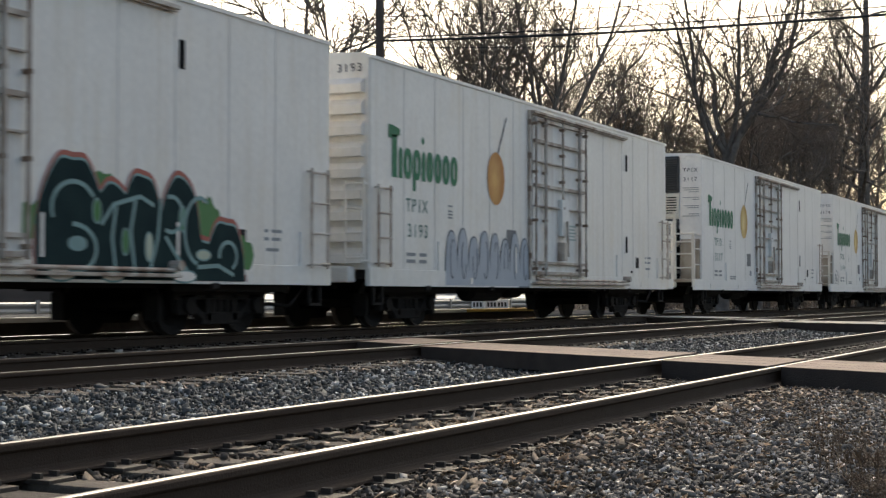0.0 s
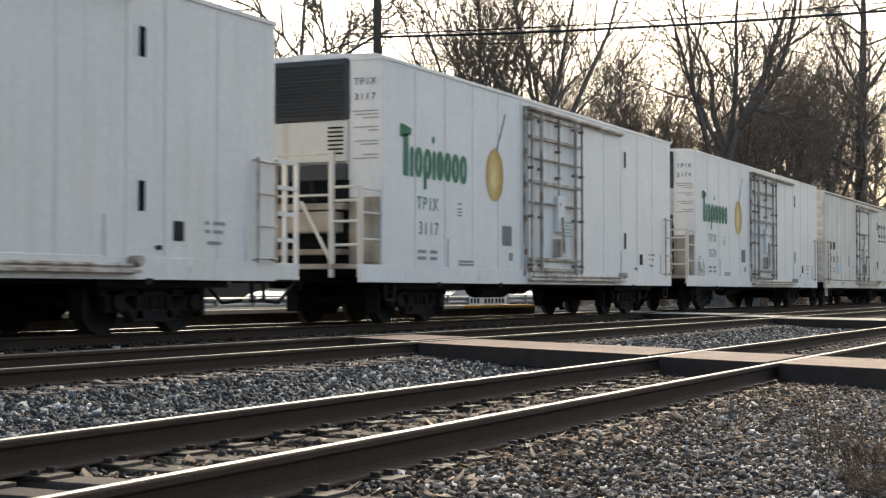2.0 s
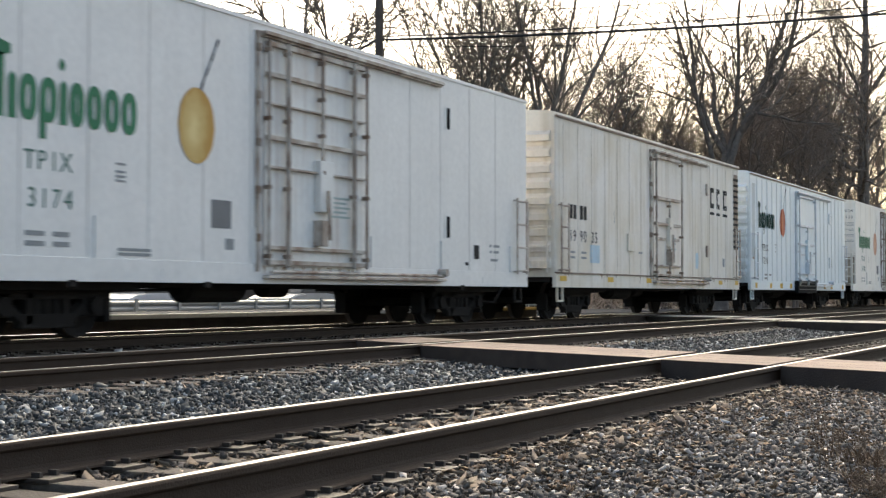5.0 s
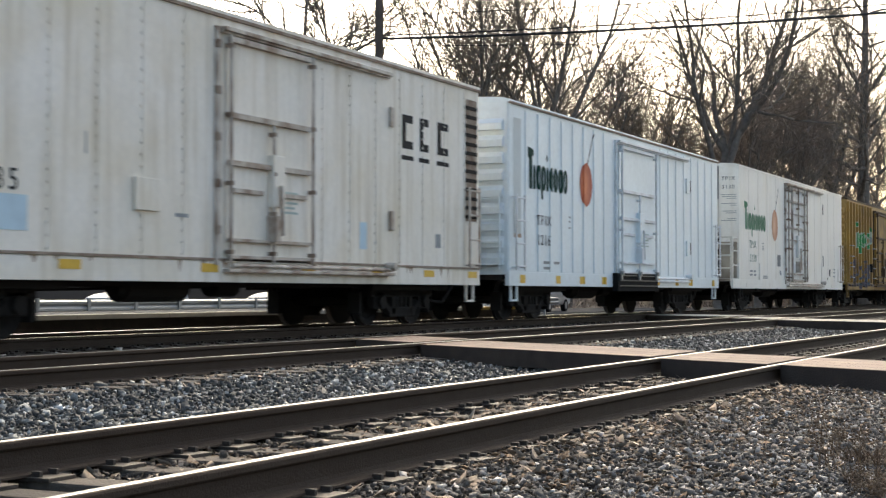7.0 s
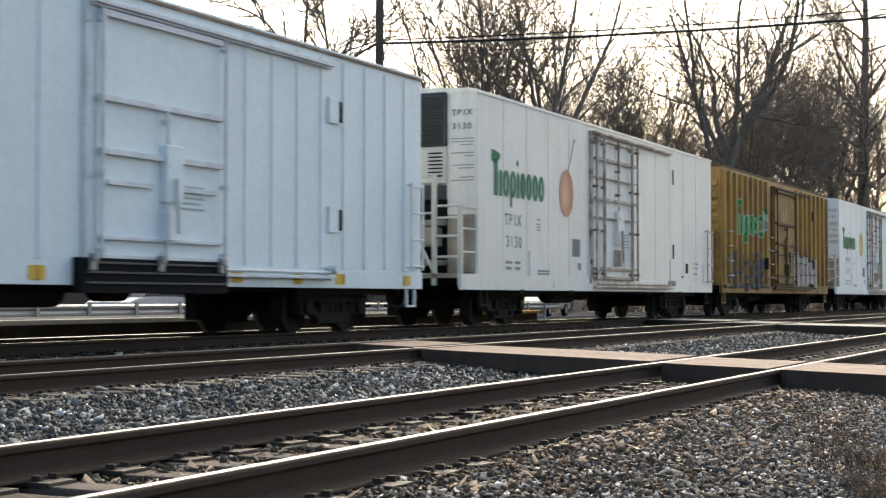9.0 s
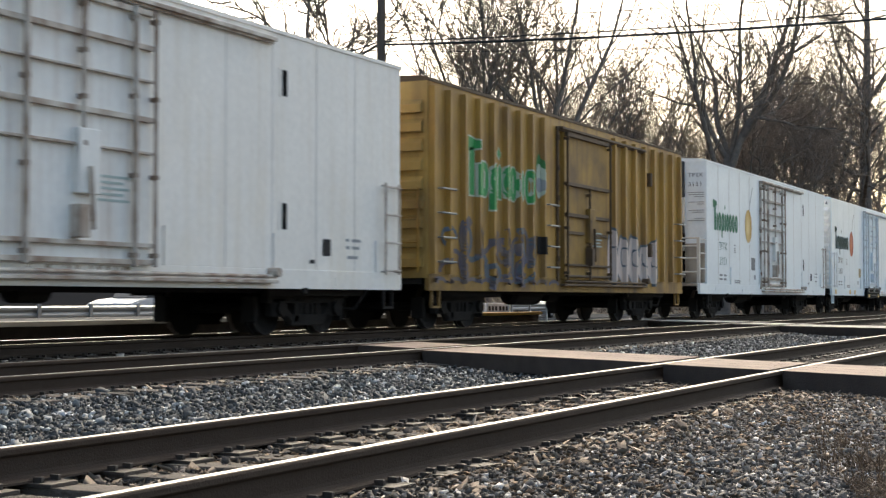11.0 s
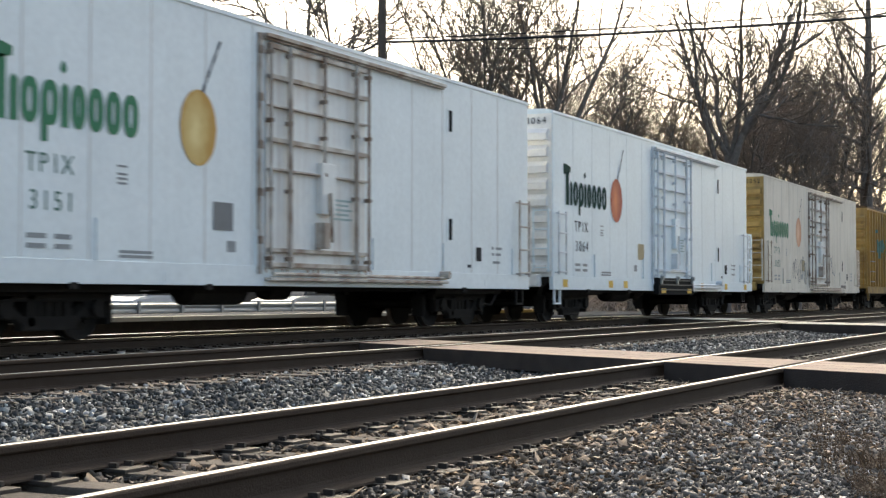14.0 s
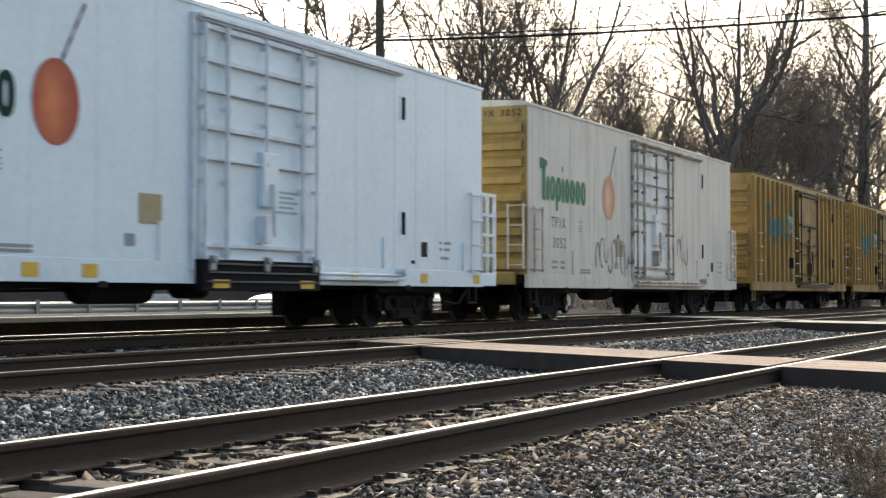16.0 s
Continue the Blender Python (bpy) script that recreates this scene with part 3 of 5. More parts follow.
KINDS = {
    "giant": tree_meshes(11, 27, 0.62, 0.2, 26, 1.0, 0.9, 4, True),
    "forked": tree_meshes(12, 23, 0.5, 0.45, 7, 0.7, 0.9, 4),
    "wide": tree_meshes(13, 20, 0.36, 0.5, 6, 0.9, 0.75, 3),
    "upright": tree_meshes(14, 20, 0.28, 0.42, 6, 0.5, 0.7, 3),
    "leaning": tree_meshes(15, 17, 0.28, 0.5, 4, 0.8, 1.3, 4),
    "slim": tree_meshes(16, 15, 0.13, 0.25, 7, 0.75, 1.1, 3, True),
    "thicket": tree_meshes(17, 13, 0.14, 0.15, 5, 0.55, 1.1, 3),
}


def tree(kind, x, y, turn, size=1.0, label="leafless deciduous tree with crooked grey limbs"):
    t = tagged(new("bare_tree"), label, "tree", "trees at the wood's edge")
    shared("trunk", KINDS[kind][0], t, Matrix())
    shared("crown", KINDS[kind][1], t, Matrix())
    t.matrix_basis = pose(x, y, ground_height(y), 0, 0, turn) @ Matrix.Scale(size, 4)
    return t


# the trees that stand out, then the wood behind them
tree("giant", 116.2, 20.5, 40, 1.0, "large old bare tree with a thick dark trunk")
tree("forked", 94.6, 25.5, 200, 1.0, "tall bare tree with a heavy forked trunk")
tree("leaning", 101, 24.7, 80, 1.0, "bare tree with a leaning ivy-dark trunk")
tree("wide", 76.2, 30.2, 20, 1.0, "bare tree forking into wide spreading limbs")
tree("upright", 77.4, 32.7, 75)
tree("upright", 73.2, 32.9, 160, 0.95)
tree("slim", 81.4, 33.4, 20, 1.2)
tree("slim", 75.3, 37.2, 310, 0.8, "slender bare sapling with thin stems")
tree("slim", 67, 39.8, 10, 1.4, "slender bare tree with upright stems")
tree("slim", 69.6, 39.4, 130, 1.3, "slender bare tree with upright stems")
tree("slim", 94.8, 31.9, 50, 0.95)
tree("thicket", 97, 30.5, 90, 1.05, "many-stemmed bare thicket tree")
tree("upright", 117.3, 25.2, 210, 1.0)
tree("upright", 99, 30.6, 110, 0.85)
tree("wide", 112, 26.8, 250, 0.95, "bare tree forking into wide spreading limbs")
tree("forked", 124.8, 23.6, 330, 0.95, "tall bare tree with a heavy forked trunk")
wood = random.Random(5)
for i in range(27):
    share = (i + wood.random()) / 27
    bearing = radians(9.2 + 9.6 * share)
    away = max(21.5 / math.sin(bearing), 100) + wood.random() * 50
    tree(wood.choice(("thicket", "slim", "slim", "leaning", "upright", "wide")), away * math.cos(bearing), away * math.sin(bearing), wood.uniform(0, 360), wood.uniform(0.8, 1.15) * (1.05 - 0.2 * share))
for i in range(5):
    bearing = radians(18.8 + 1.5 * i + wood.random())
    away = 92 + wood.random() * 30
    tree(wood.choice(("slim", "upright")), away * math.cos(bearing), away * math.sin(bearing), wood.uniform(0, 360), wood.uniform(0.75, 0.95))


# ---- brushwood and saplings under the trees ----
def brushwood(name, count, seed, label, top=11.0, thick=1.0):
    rng = np.random.default_rng(seed)
    along = rng.random(count) ** 0.8
    x = 84 + along * 90
    y = np.maximum(38 - (x - 70) * 0.40, 19) + 1 + rng.random(count) ** 1.5 * 40
    clump = 0.8 + 0.2 * np.sin(x * 0.55 + 2.0 * np.sin(y * 0.3))
    reach = np.clip((x - 80) / 24, 0.3, 1.3) * top * clump
    tall = rng.uniform(0.5, 2.2, count)
    z0 = np.interp(y, [p[0] for p in PROFILE], [p[1] for p in PROFILE]) + rng.random(count) ** 1.15 * reach
    lean = rng.normal(0, 0.75, (count, 2))
    r = rng.uniform(0.012, 0.026, count) * thick
    a = np.stack([x, y, z0], 1)
    tip = a + np.stack([lean[:, 0] * tall, lean[:, 1] * tall, tall * rng.uniform(-0.2, 1.0, count)], 1)
    v = np.empty((count, 4, 3))
    v[:, 0] = a + np.stack([r, -r, 0 * r], 1)
    v[:, 1] = a + np.stack([-r, -r * 0.3, 0 * r], 1)
    v[:, 2] = a + np.stack([0 * r, r, 0 * r], 1)
    v[:, 3] = tip
    f = np.array([[0, 1, 3], [1, 2, 3], [2, 0, 3]])[None] + (np.arange(count) * 4)[:, None, None]
    return tagged(new(name, raw_mesh(name, v.reshape(-1, 3), f.reshape(-1, 3), BRUSH)), label, "brushwood", kind="stuff")


brushwood("brushwood", 6000, 21, "tangled leafless brushwood and saplings in the wood")
brushwood("undergrowth", 16000, 22, "low tangle of brambles and dead stems along the wood", 1.5, 2.6)


def weed(x, y, height, stems, seed, label):
    """A dried weed: forked thin stems with clusters of seed heads."""
    rng = random.Random(seed)
    bm = bmesh.new()
    base = Vector((x, y, ground_height(y)))
    for i in range(stems):
        p = base + Vector((rng.gauss(0, 0.05), rng.gauss(0, 0.05), 0))
        d = Vector((rng.gauss(0, 0.28), rng.gauss(0, 0.28), 1)).normalized()
        h = height * rng.uniform(0.5, 1)
        for k in range(5):
            q = p + d * h / 5
            rod(bm, p, q, 0.0028 - 0.0003 * k, 3)
            if k > 0:
                for j in range(3):
                    e = Vector((rng.gauss(0, 1), rng.gauss(0, 1), rng.uniform(-0.2, 0.9))).normalized()
                    tip = q + e * rng.uniform(0.02, 0.06)
                    rod(bm, q, tip, 0.0016, 3)
                    bmesh.ops.create_icosphere(bm, subdivisions=1, radius=rng.uniform(0.004, 0.009), matrix=Matrix.Translation(tip))
            p = q
            d = (d + Vector((rng.gauss(0, 0.15), rng.gauss(0, 0.15), 0))).normalized()
    return tagged(part("dry_weed", bm, DRY), label, "weed", "dry weeds in the ballast")


weed(7.95, 1.58, 0.4, 9, 1, "dried brown weed with seed heads in ballast")
weed(7.5, 1.33, 0.2, 9, 2, "dried brown weed with seed heads in ballast")
weed(7.3, 1.2, 0.14, 9, 3, "dried brown weed tuft in ballast")
weed(9.2, 1.72, 0.14, 8, 4, "small dried weed in ballast")


def grass_tuft(x, y, spread, height, blades, seed):
    """Dead grass: thin bent blades in a loose tuft."""
    rng = np.random.default_rng(seed)
    a = np.stack([x + rng.normal(0, spread, blades), y + rng.normal(0, spread, blades), np.zeros(blades)], 1)
    a[:, 2] = np.interp(a[:, 1], [p[0] for p in PROFILE], [p[1] for p in PROFILE]) - 0.01
    out = rng.normal(0, 0.4, (blades, 3))
    tall = height * rng.uniform(0.4, 1.0, blades)
    out[:, 2] = 1
    mid = a + out * tall[:, None] * 0.55
    tip = mid + (out * np.array([2.2, 2.2, 0.7])) * tall[:, None] * 0.4
    w = rng.normal(0, 1, (blades, 3)) * np.array([0.003, 0.003, 0])
    v = np.stack([a - w, a + w, mid + w, mid - w, tip], 1)
    f = np.array([[0, 1, 2], [0, 2, 3], [3, 2, 4]])[None] + (np.arange(blades) * 5)[:, None, None]
    return tagged(new("dry_grass", raw_mesh("dry_grass", v.reshape(-1, 3), f.reshape(-1, 3), DRY)), "tuft of dead brown grass in the ballast", "grass", kind="stuff")


grass_tuft(8.55, 1.36, 0.12, 0.2, 420, 41)
grass_tuft(7.75, 1.22, 0.12, 0.16, 380, 42)
grass_tuft(9.4, 1.62, 0.1, 0.1, 160, 43)

# ---- utility pole and cables ----
def cable(name, pts, r, label):
    cu = bpy.data.curves.new(name, "CURVE")
    cu.dimensions, cu.bevel_depth, cu.bevel_resolution = "3D", r, 1
    sp = cu.splines.new("POLY")
    sp.points.add(len(pts) - 1)
    for p, q in zip(sp.points, pts):
        p.co = (*q, 1)
    cu.materials.append(WIRE)
    return tagged(new(name, cu), label, "cable")


def sagging(a, b, sag, n=24):
    a, b = Vector(a), Vector(b)
    return [tuple(a.lerp(b, i / n) - Vector((0, 0, sag * 4 * (i / n) * (1 - i / n)))) for i in range(n + 1)]


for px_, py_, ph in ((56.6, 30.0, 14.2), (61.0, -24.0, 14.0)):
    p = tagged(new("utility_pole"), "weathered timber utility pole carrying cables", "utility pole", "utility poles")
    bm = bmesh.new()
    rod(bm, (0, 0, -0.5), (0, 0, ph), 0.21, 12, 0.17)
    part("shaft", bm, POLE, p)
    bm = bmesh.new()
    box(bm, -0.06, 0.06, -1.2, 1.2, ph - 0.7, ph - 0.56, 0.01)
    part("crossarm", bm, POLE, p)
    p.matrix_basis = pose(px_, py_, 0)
cable("cable", sagging((56.6, 29.8, 11.48), (61, -24, 13.3), 1.0), 0.055, "thick black bundled cable crossing the tracks")
cable("cable", sagging((56.6, 29.8, 11.62), (61, -24, 13.9), 1.0), 0.025, "thin black cable above the bundle")
cable("cable", sagging((56.6, 29.8, 12.5), (61, -24, 14.0), 0.9), 0.016, "thin black wire high overhead")
cable("cable", sagging((56.6, 29.8, 11.2), (61, -24, 12.0), 1.1), 0.014, "thin black wire high overhead")
cable("cable", sagging((56.6, 30.2, 11.48), (96, 78, 12.0), 1.4), 0.05, "thick black bundled cable leaving the pole")
cable("cable", sagging((56.6, 30.2, 11.6), (86, 96, 12.0), 1.6), 0.03, "thin black cable leaving the pole")

# ---- railcars ----
HALF = 1.55


def side_profile(length, posts, deep):
    """How far the side stands out, along the car: posts proud of the sheet by deep."""
    if not posts:
        return lambda x: 0.0
    def at(x):
        k = min(abs(x - p) for p in posts)
        return deep if k <= 0.055 else deep * max(0.0, 1 - (k - 0.055) / 0.03)
    return at


def breaks(posts, x0, x1):
    xs = {x0, x1}
    for p in posts:
        for e in (-0.085, -0.055, 0.055, 0.085):
            if x0 < p + e < x1:
                xs.add(p + e)
    return xs


class Side:
    """Paints shapes on the side that faces the camera: thin sheets that follow the sheet metal."""

    def __init__(self, length, posts=(), deep=0.0):
        self.posts, self.at, self.length = list(posts), side_profile(length, posts, deep), length

    def shape(self, bm, x0, x1, low, high, lift=0.006, step=0.05):
        n = max(1, int((x1 - x0) / step))
        xs = sorted({x0 + (x1 - x0) * i / n for i in range(n + 1)} | breaks(self.posts, x0, x1))
        prev = None
        for x in xs:
            lo, hi = low(x), high(x)
            y = -HALF - self.at(x) - lift
            pair = (bm.verts.new((x, y, lo)), bm.verts.new((x, y, max(hi, lo + 0.001))))
            if prev:
                bm.faces.new((prev[0], pair[0], pair[1], prev[1]))
            prev = pair

    def block(self, bm, x0, x1, z0, z1, lift=0.006):
        self.shape(bm, x0, x1, lambda x: z0, lambda x: z1, lift, 9)

    def oval(self, bm, x, z, rx, rz, lift=0.006, steps=20):
        def h(q):
            return rz * math.sqrt(max(0.0, 1 - ((q - x) / rx) ** 2))
        self.shape(bm, x - rx, x + rx, lambda q: z - h(q), lambda q: z + h(q), lift, 2 * rx / steps)

    def stroke(self, bm, pts, w, lift=0.008):
        """A sprayed line of even width along a row of points."""
        pts = [Vector((a, 0, b)) for a, b in pts]
        across = 8 if self.posts else 1
        prev = None
        for i, p in enumerate(pts):
            d = (pts[min(i + 1, len(pts) - 1)] - pts[max(0, i - 1)]).normalized()
            s = Vector((-d.z, 0, d.x)) * w / 2
            row = []
            for k in range(across + 1):
                q = p - s + s * (2 * k / across)
                row.append(bm.verts.new((q.x, -HALF - self.at(q.x) - lift, q.z)))
            if prev:
                for k in range(across):
                    bm.faces.new((prev[k], row[k], row[k + 1], prev[k + 1]))
            prev = row


def curl(x, z, rx, rz, a0, a1, n=16):
    return [(x + rx * math.cos(radians(a0 + (a1 - a0) * i / n)), z + rz * math.sin(radians(a0 + (a1 - a0) * i / n))) for i in range(n + 1)]


def letters(text, size, x, y, z, mat_, parent, name="marking", turn=0):
    """Lettering, each character a thin mesh, on the side (turn 0) or on the near end (turn -90)."""
    pitch = 0.65 * size
    for i, ch in enumerate(text):
        if ch == " ":
            continue
        cu = bpy.data.curves.new("lettering", "FONT")
        cu.body, cu.size, cu.align_x, cu.extrude = ch, size, "CENTER", 0.001
        ob = bpy.data.objects.new("lettering", cu)
        me = bpy.data.meshes.new_from_object(ob)
        bpy.data.objects.remove(ob)
        me.materials.clear()
        me.materials.append(mat_)
        o = new(name, me)
        o.parent = parent
        d = (i - (len(text) - 1) / 2) * pitch
        o.matrix_basis = pose(x, y - d, z, 90, 0, turn) if turn else pose(x + d, y, z, 90, 0, 0)


def bars(side, parent, rows_of, mat_, name="small_print"):
    """Small print that cannot be read: plain bars. rows_of: (x, z, width, height)."""
    bm = bmesh.new()
    for x, z, w, h in rows_of:
        side.block(bm, x, x + w, z, z + h)
    tagged(part(name, bm, mat_, parent, "small unreadable print"), kind="stuff")


def word_shape(side, parent, x, z, w, h, fill, edge=None):
    """A brand word as plain shapes in its colour: one tall upright with a broad leaf on top, then low hollow rounded blocks."""
    tall = h * 1.65
    solid = [(x - 0.02 * w, x + 0.14 * w, lambda q: z + tall - 0.3 * h - 0.12 * h * math.cos((q - x) / w * 12), lambda q: z + tall - 0.1 * h * ((q - x) / (0.14 * w)) ** 2),
             (x + 0.03 * w, x + 0.1 * w, lambda q: z, lambda q: z + tall - 0.3 * h)]
    i0 = x + 0.45 * w
    solid.append((i0, i0 + 0.04 * w, lambda q: z + 1.18 * h + 0.1 * h * abs(q - i0 - 0.02 * w) / (0.02 * w), lambda q: z + 1.5 * h - 0.15 * h * abs(q - i0 - 0.02 * w) / (0.02 * w)))
    cx, rings = x + 0.125 * w, []
    for wide, drop in ((0.05, 0), (0.115, 0), (0.115, 0.36), (0.05, 0), (0.1, 0), (0.11, 0), (0.11, 0), (0.115, 0)):
        a, b = cx, cx + wide * w
        if wide == 0.05:
            solid.append((a, b, lambda q: z, lambda q, a=a, b=b: z + h - 0.12 * h * abs(2 * (q - a) / (b - a) - 1)))
        else:
            rings.append((a, b))
            if drop:
                solid.append((a, a + 0.042 * w, lambda q, drop=drop: z - drop * h, lambda q: z + 0.5 * h))
        cx = b + 0.017 * w
    for k, (a, b, low, high) in enumerate(solid):
        if edge:
            bm = bmesh.new()
            side.shape(bm, a - 0.03, b + 0.03, lambda q: low(min(max(q, a), b)) - 0.035, lambda q: high(min(max(q, a), b)) + 0.035, 0.005 + 0.0002 * k, 0.03)
            part("sign_outline", bm, edge, parent)
        bm = bmesh.new()
        side.shape(bm, a, b, low, high, 0.009, 0.02)
        part("sign_shape", bm, fill, parent)
    for k, (a, b) in enumerate(rings):
        mid, rx = (a + b) / 2, (b - a) / 2
        pen = 0.044 * w
        loop = [(mid + (rx - pen / 2) * math.copysign(abs(math.cos(u)) ** 0.8, math.cos(u)), z + h / 2 + (h / 2 - pen / 2) * math.copysign(abs(math.sin(u)) ** 0.8, math.sin(u)))
                for u in [2 * math.pi * i / 72 for i in range(73)]]
        if edge:
            bm = bmesh.new()
            side.stroke(bm, loop, pen + 0.065, 0.0065 + 0.0002 * k)
            part("sign_outline", bm, edge, parent)
        bm = bmesh.new()
        side.stroke(bm, loop, pen, 0.0105)
        part("sign_shape", bm, fill, parent)


def fruit(side, parent, x, z, r, mat_, straw=True):
    bm = bmesh.new()
    side.oval(bm, x, z, r, r * 1.2, 0.009)
    part("fruit_sign", bm, mat_, parent, "round painted fruit")
    if straw:
        for k in range(7):
            bm = bmesh.new()
            a, b = k / 7, (k + 1) / 7
            side.stroke(bm, [(x + r * (0.2 + a), z + r * (1.15 + 1.75 * a)), (x + r * (0.2 + b), z + r * (1.15 + 1.75 * b))], 0.045, 0.011)
            part("straw_stripe", bm, (INK, FADED)[k % 2], parent)


def wheel_mesh():
    bm = bmesh.new()
    rings = ((0.0, -0.06, 0.05), (0.1, -0.09, 0.05), (0.13, -0.05, 0.05), (0.3, -0.03, 0.05), (0.36, -0.055, 0.05), (0.42, -0.07, 0.0), (0.425, 0.04, 0), (0.45, 0.05, 0), (0.45, 0.075, 0), (0.0, 0.075, 0))
    seg = 28
    for y_side in (-1, 1):
        prev = None
        for r, dy, _ in rings:
            ring = [bm.verts.new((r * math.cos(2 * math.pi * k / seg), y_side * (0.76 - dy), r * math.sin(2 * math.pi * k / seg))) for k in range(seg)] if r else [bm.verts.new((0, y_side * (0.76 - dy), 0))]
            if prev:
                for k in range(seg):
                    q = [prev[k % len(prev)], prev[(k + 1) % len(prev)], ring[(k + 1) % len(ring)], ring[k % len(ring)]]
                    q = list(dict.fromkeys(q))
                    if len(q) > 2:
                        bm.faces.new(q)
            prev = ring
    rod(bm, (0, -0.75, 0), (0, 0.75, 0), 0.08, 10)
    for k in range(3):
        a = k * 2.094
        for ys in (-1, 1):
            rod(bm, (0.21 * math.cos(a), ys * 0.79, 0.21 * math.sin(a)), (0.21 * math.cos(a), ys * 0.82, 0.21 * math.sin(a)), 0.035, 6)
    bmesh.ops.recalc_face_normals(bm, faces=bm.faces)
    me = mesh_of("wheelset", bm, WHEEL)
    me.materials.append(TREAD)
    for p in me.polygons:
        c = p.center
        if 0.40 < math.hypot(c.x, c.z) < 0.43 and abs(p.normal.y) < 0.5:
            p.material_index = 1
    return me


def side_frame_mesh():
    bm = bmesh.new()
    y0, y1 = 0.93, 1.08
    box(bm, -1.2, 1.2, y0, y1, 0.5, 0.66, 0.02)
    box(bm, -0.5, 0.5, y0, y1, 0.14, 0.32, 0.02)
    for sx in (-1, 1):
        box(bm, sx * 0.87 - 0.22, sx * 0.87 + 0.22, y0, y1, 0.28, 0.6, 0.03)
        rod(bm, (sx * 0.42, 1.0, 0.22), (sx * 0.78, 1.0, 0.46), 0.09, 6)
        box(bm, sx * 0.34 - 0.07, sx * 0.34 + 0.07, y0, y1, 0.2, 0.58)
        rod(bm, (sx * 0.87, 1.04, 0.42), (sx * 0.87, 1.15, 0.42), 0.12, 12)
        box(bm, sx * 1.34 - 0.05, sx * 1.34 + 0.05, 0.7, 0.95, 0.2, 0.6, 0.01)
    for sx in (-0.18, 0.0, 0.18):
        rod(bm, (sx, 1.0, 0.29), (sx, 1.0, 0.52), 0.075, 10)
    return mesh_of("side_frame", bm, UNDER)


def bolster_mesh():
    bm = bmesh.new()
    box(bm, -0.2, 0.2, -1.0, 1.0, 0.42, 0.68, 0.03)
    rod(bm, (0, 0, 0.6), (0, 0, 0.84), 0.2, 14)
    box(bm, 0.42, 0.5, -0.8, 0.8, 0.35, 0.5)
    box(bm, -0.5, -0.42, -0.8, 0.8, 0.35, 0.5)
    return mesh_of("bolster", bm, UNDER)


WHEELSET, SIDE_FRAME, BOLSTER = wheel_mesh(), side_frame_mesh(), bolster_mesh()
CARS, WHEELS = [], []


def coupler_mesh():
    bm = bmesh.new()
    box(bm, -0.1, 0.75, -0.09, 0.09, 0.74, 0.94, 0.02)
    box(bm, 0.6, 0.95, -0.2, 0.1, 0.7, 0.98, 0.04)
    box(bm, 0.85, 1.02, 0.02, 0.16, 0.72, 0.96, 0.03)
    rod(bm, (0.1, 0.25, 0.72), (0.7, 0.3, 0.38), 0.03, 6)
    rod(bm, (0.7, 0.3, 0.38), (1.0, 0.1, 0.42), 0.03, 6)
    return mesh_of("coupler", bm, UNDER)


COUPLER = coupler_mesh()


def running_gear(car, L, reach_near, reach_far):
    for xc in (2.35, L - 2.35):
        truck = new("truck", BOLSTER)
        truck.parent = car
        truck.matrix_basis = pose(xc, 0, 0)
        shared("side_frame", SIDE_FRAME, truck, Matrix())
        shared("side_frame", SIDE_FRAME, truck, pose(0, 0, 0, 0, 0, 180))
        for dx in (-0.87, 0.87):
            w = shared("wheelset", WHEELSET, truck, pose(dx, 0, 0.42))
            WHEELS.append((w, dx))
    bm = bmesh.new()
    box(bm, 0.2, L - 0.2, -0.22, 0.22, 0.72, 1.02)
    for x in np.linspace(3.6, L - 3.6, 7):
        box(bm, x - 0.05, x + 0.05, -1.45, 1.45, 0.86, 1.02)
    box(bm, 0.02, 0.3, -1.4, 1.4, 0.84, 1.02)
    box(bm, L - 0.3, L - 0.02, -1.4, 1.4, 0.84, 1.02)
    for ys in (-1, 1):
        box(bm, 3.7, L - 3.7, ys * 0.95 - 0.06, ys * 0.95 + 0.06, 0.66, 0.9)
        box(bm, 0.9, 3.9, ys * 1.25 - 0.05, ys * 1.25 + 0.05, 0.62, 0.75)
        box(bm, L - 3.9, L - 0.9, ys * 1.25 - 0.05, ys * 1.25 + 0.05, 0.62, 0.75)
    part("underframe", bm, UNDER, car)
    bm = bmesh.new()
    rod(bm, (5.6, -0.75, 0.66), (7.0, -0.75, 0.66), 0.22, 14)
    rod(bm, (5.5, -0.75, 0.66), (5.6, -0.75, 0.66), 0.12, 14, 0.2)
    part("brake_reservoir", bm, UNDER, car)
    bm = bmesh.new()
    rod(bm, (8.1, -0.55, 0.68), (8.7, -0.55, 0.68), 0.17, 12)
    rod(bm, (8.7, -0.55, 0.68), (11.5, -0.3, 0.66), 0.022, 6)
    rod(bm, (3.4, -0.35, 0.6), (8.1, -0.55, 0.66), 0.022, 6)
    rod(bm, (3.6, -1.2, 0.75), (13.0, -1.2, 0.75), 0.025, 6)
    part("brake_rigging", bm, UNDER, car)
    shared("coupler", COUPLER, car, pose(0.15 - max(0, reach_near - 0.95), 0, 0, 0, 0, 180))
    shared("coupler", COUPLER, car, pose(L - 0.15 + max(0, reach_far - 0.95), 0, 0))


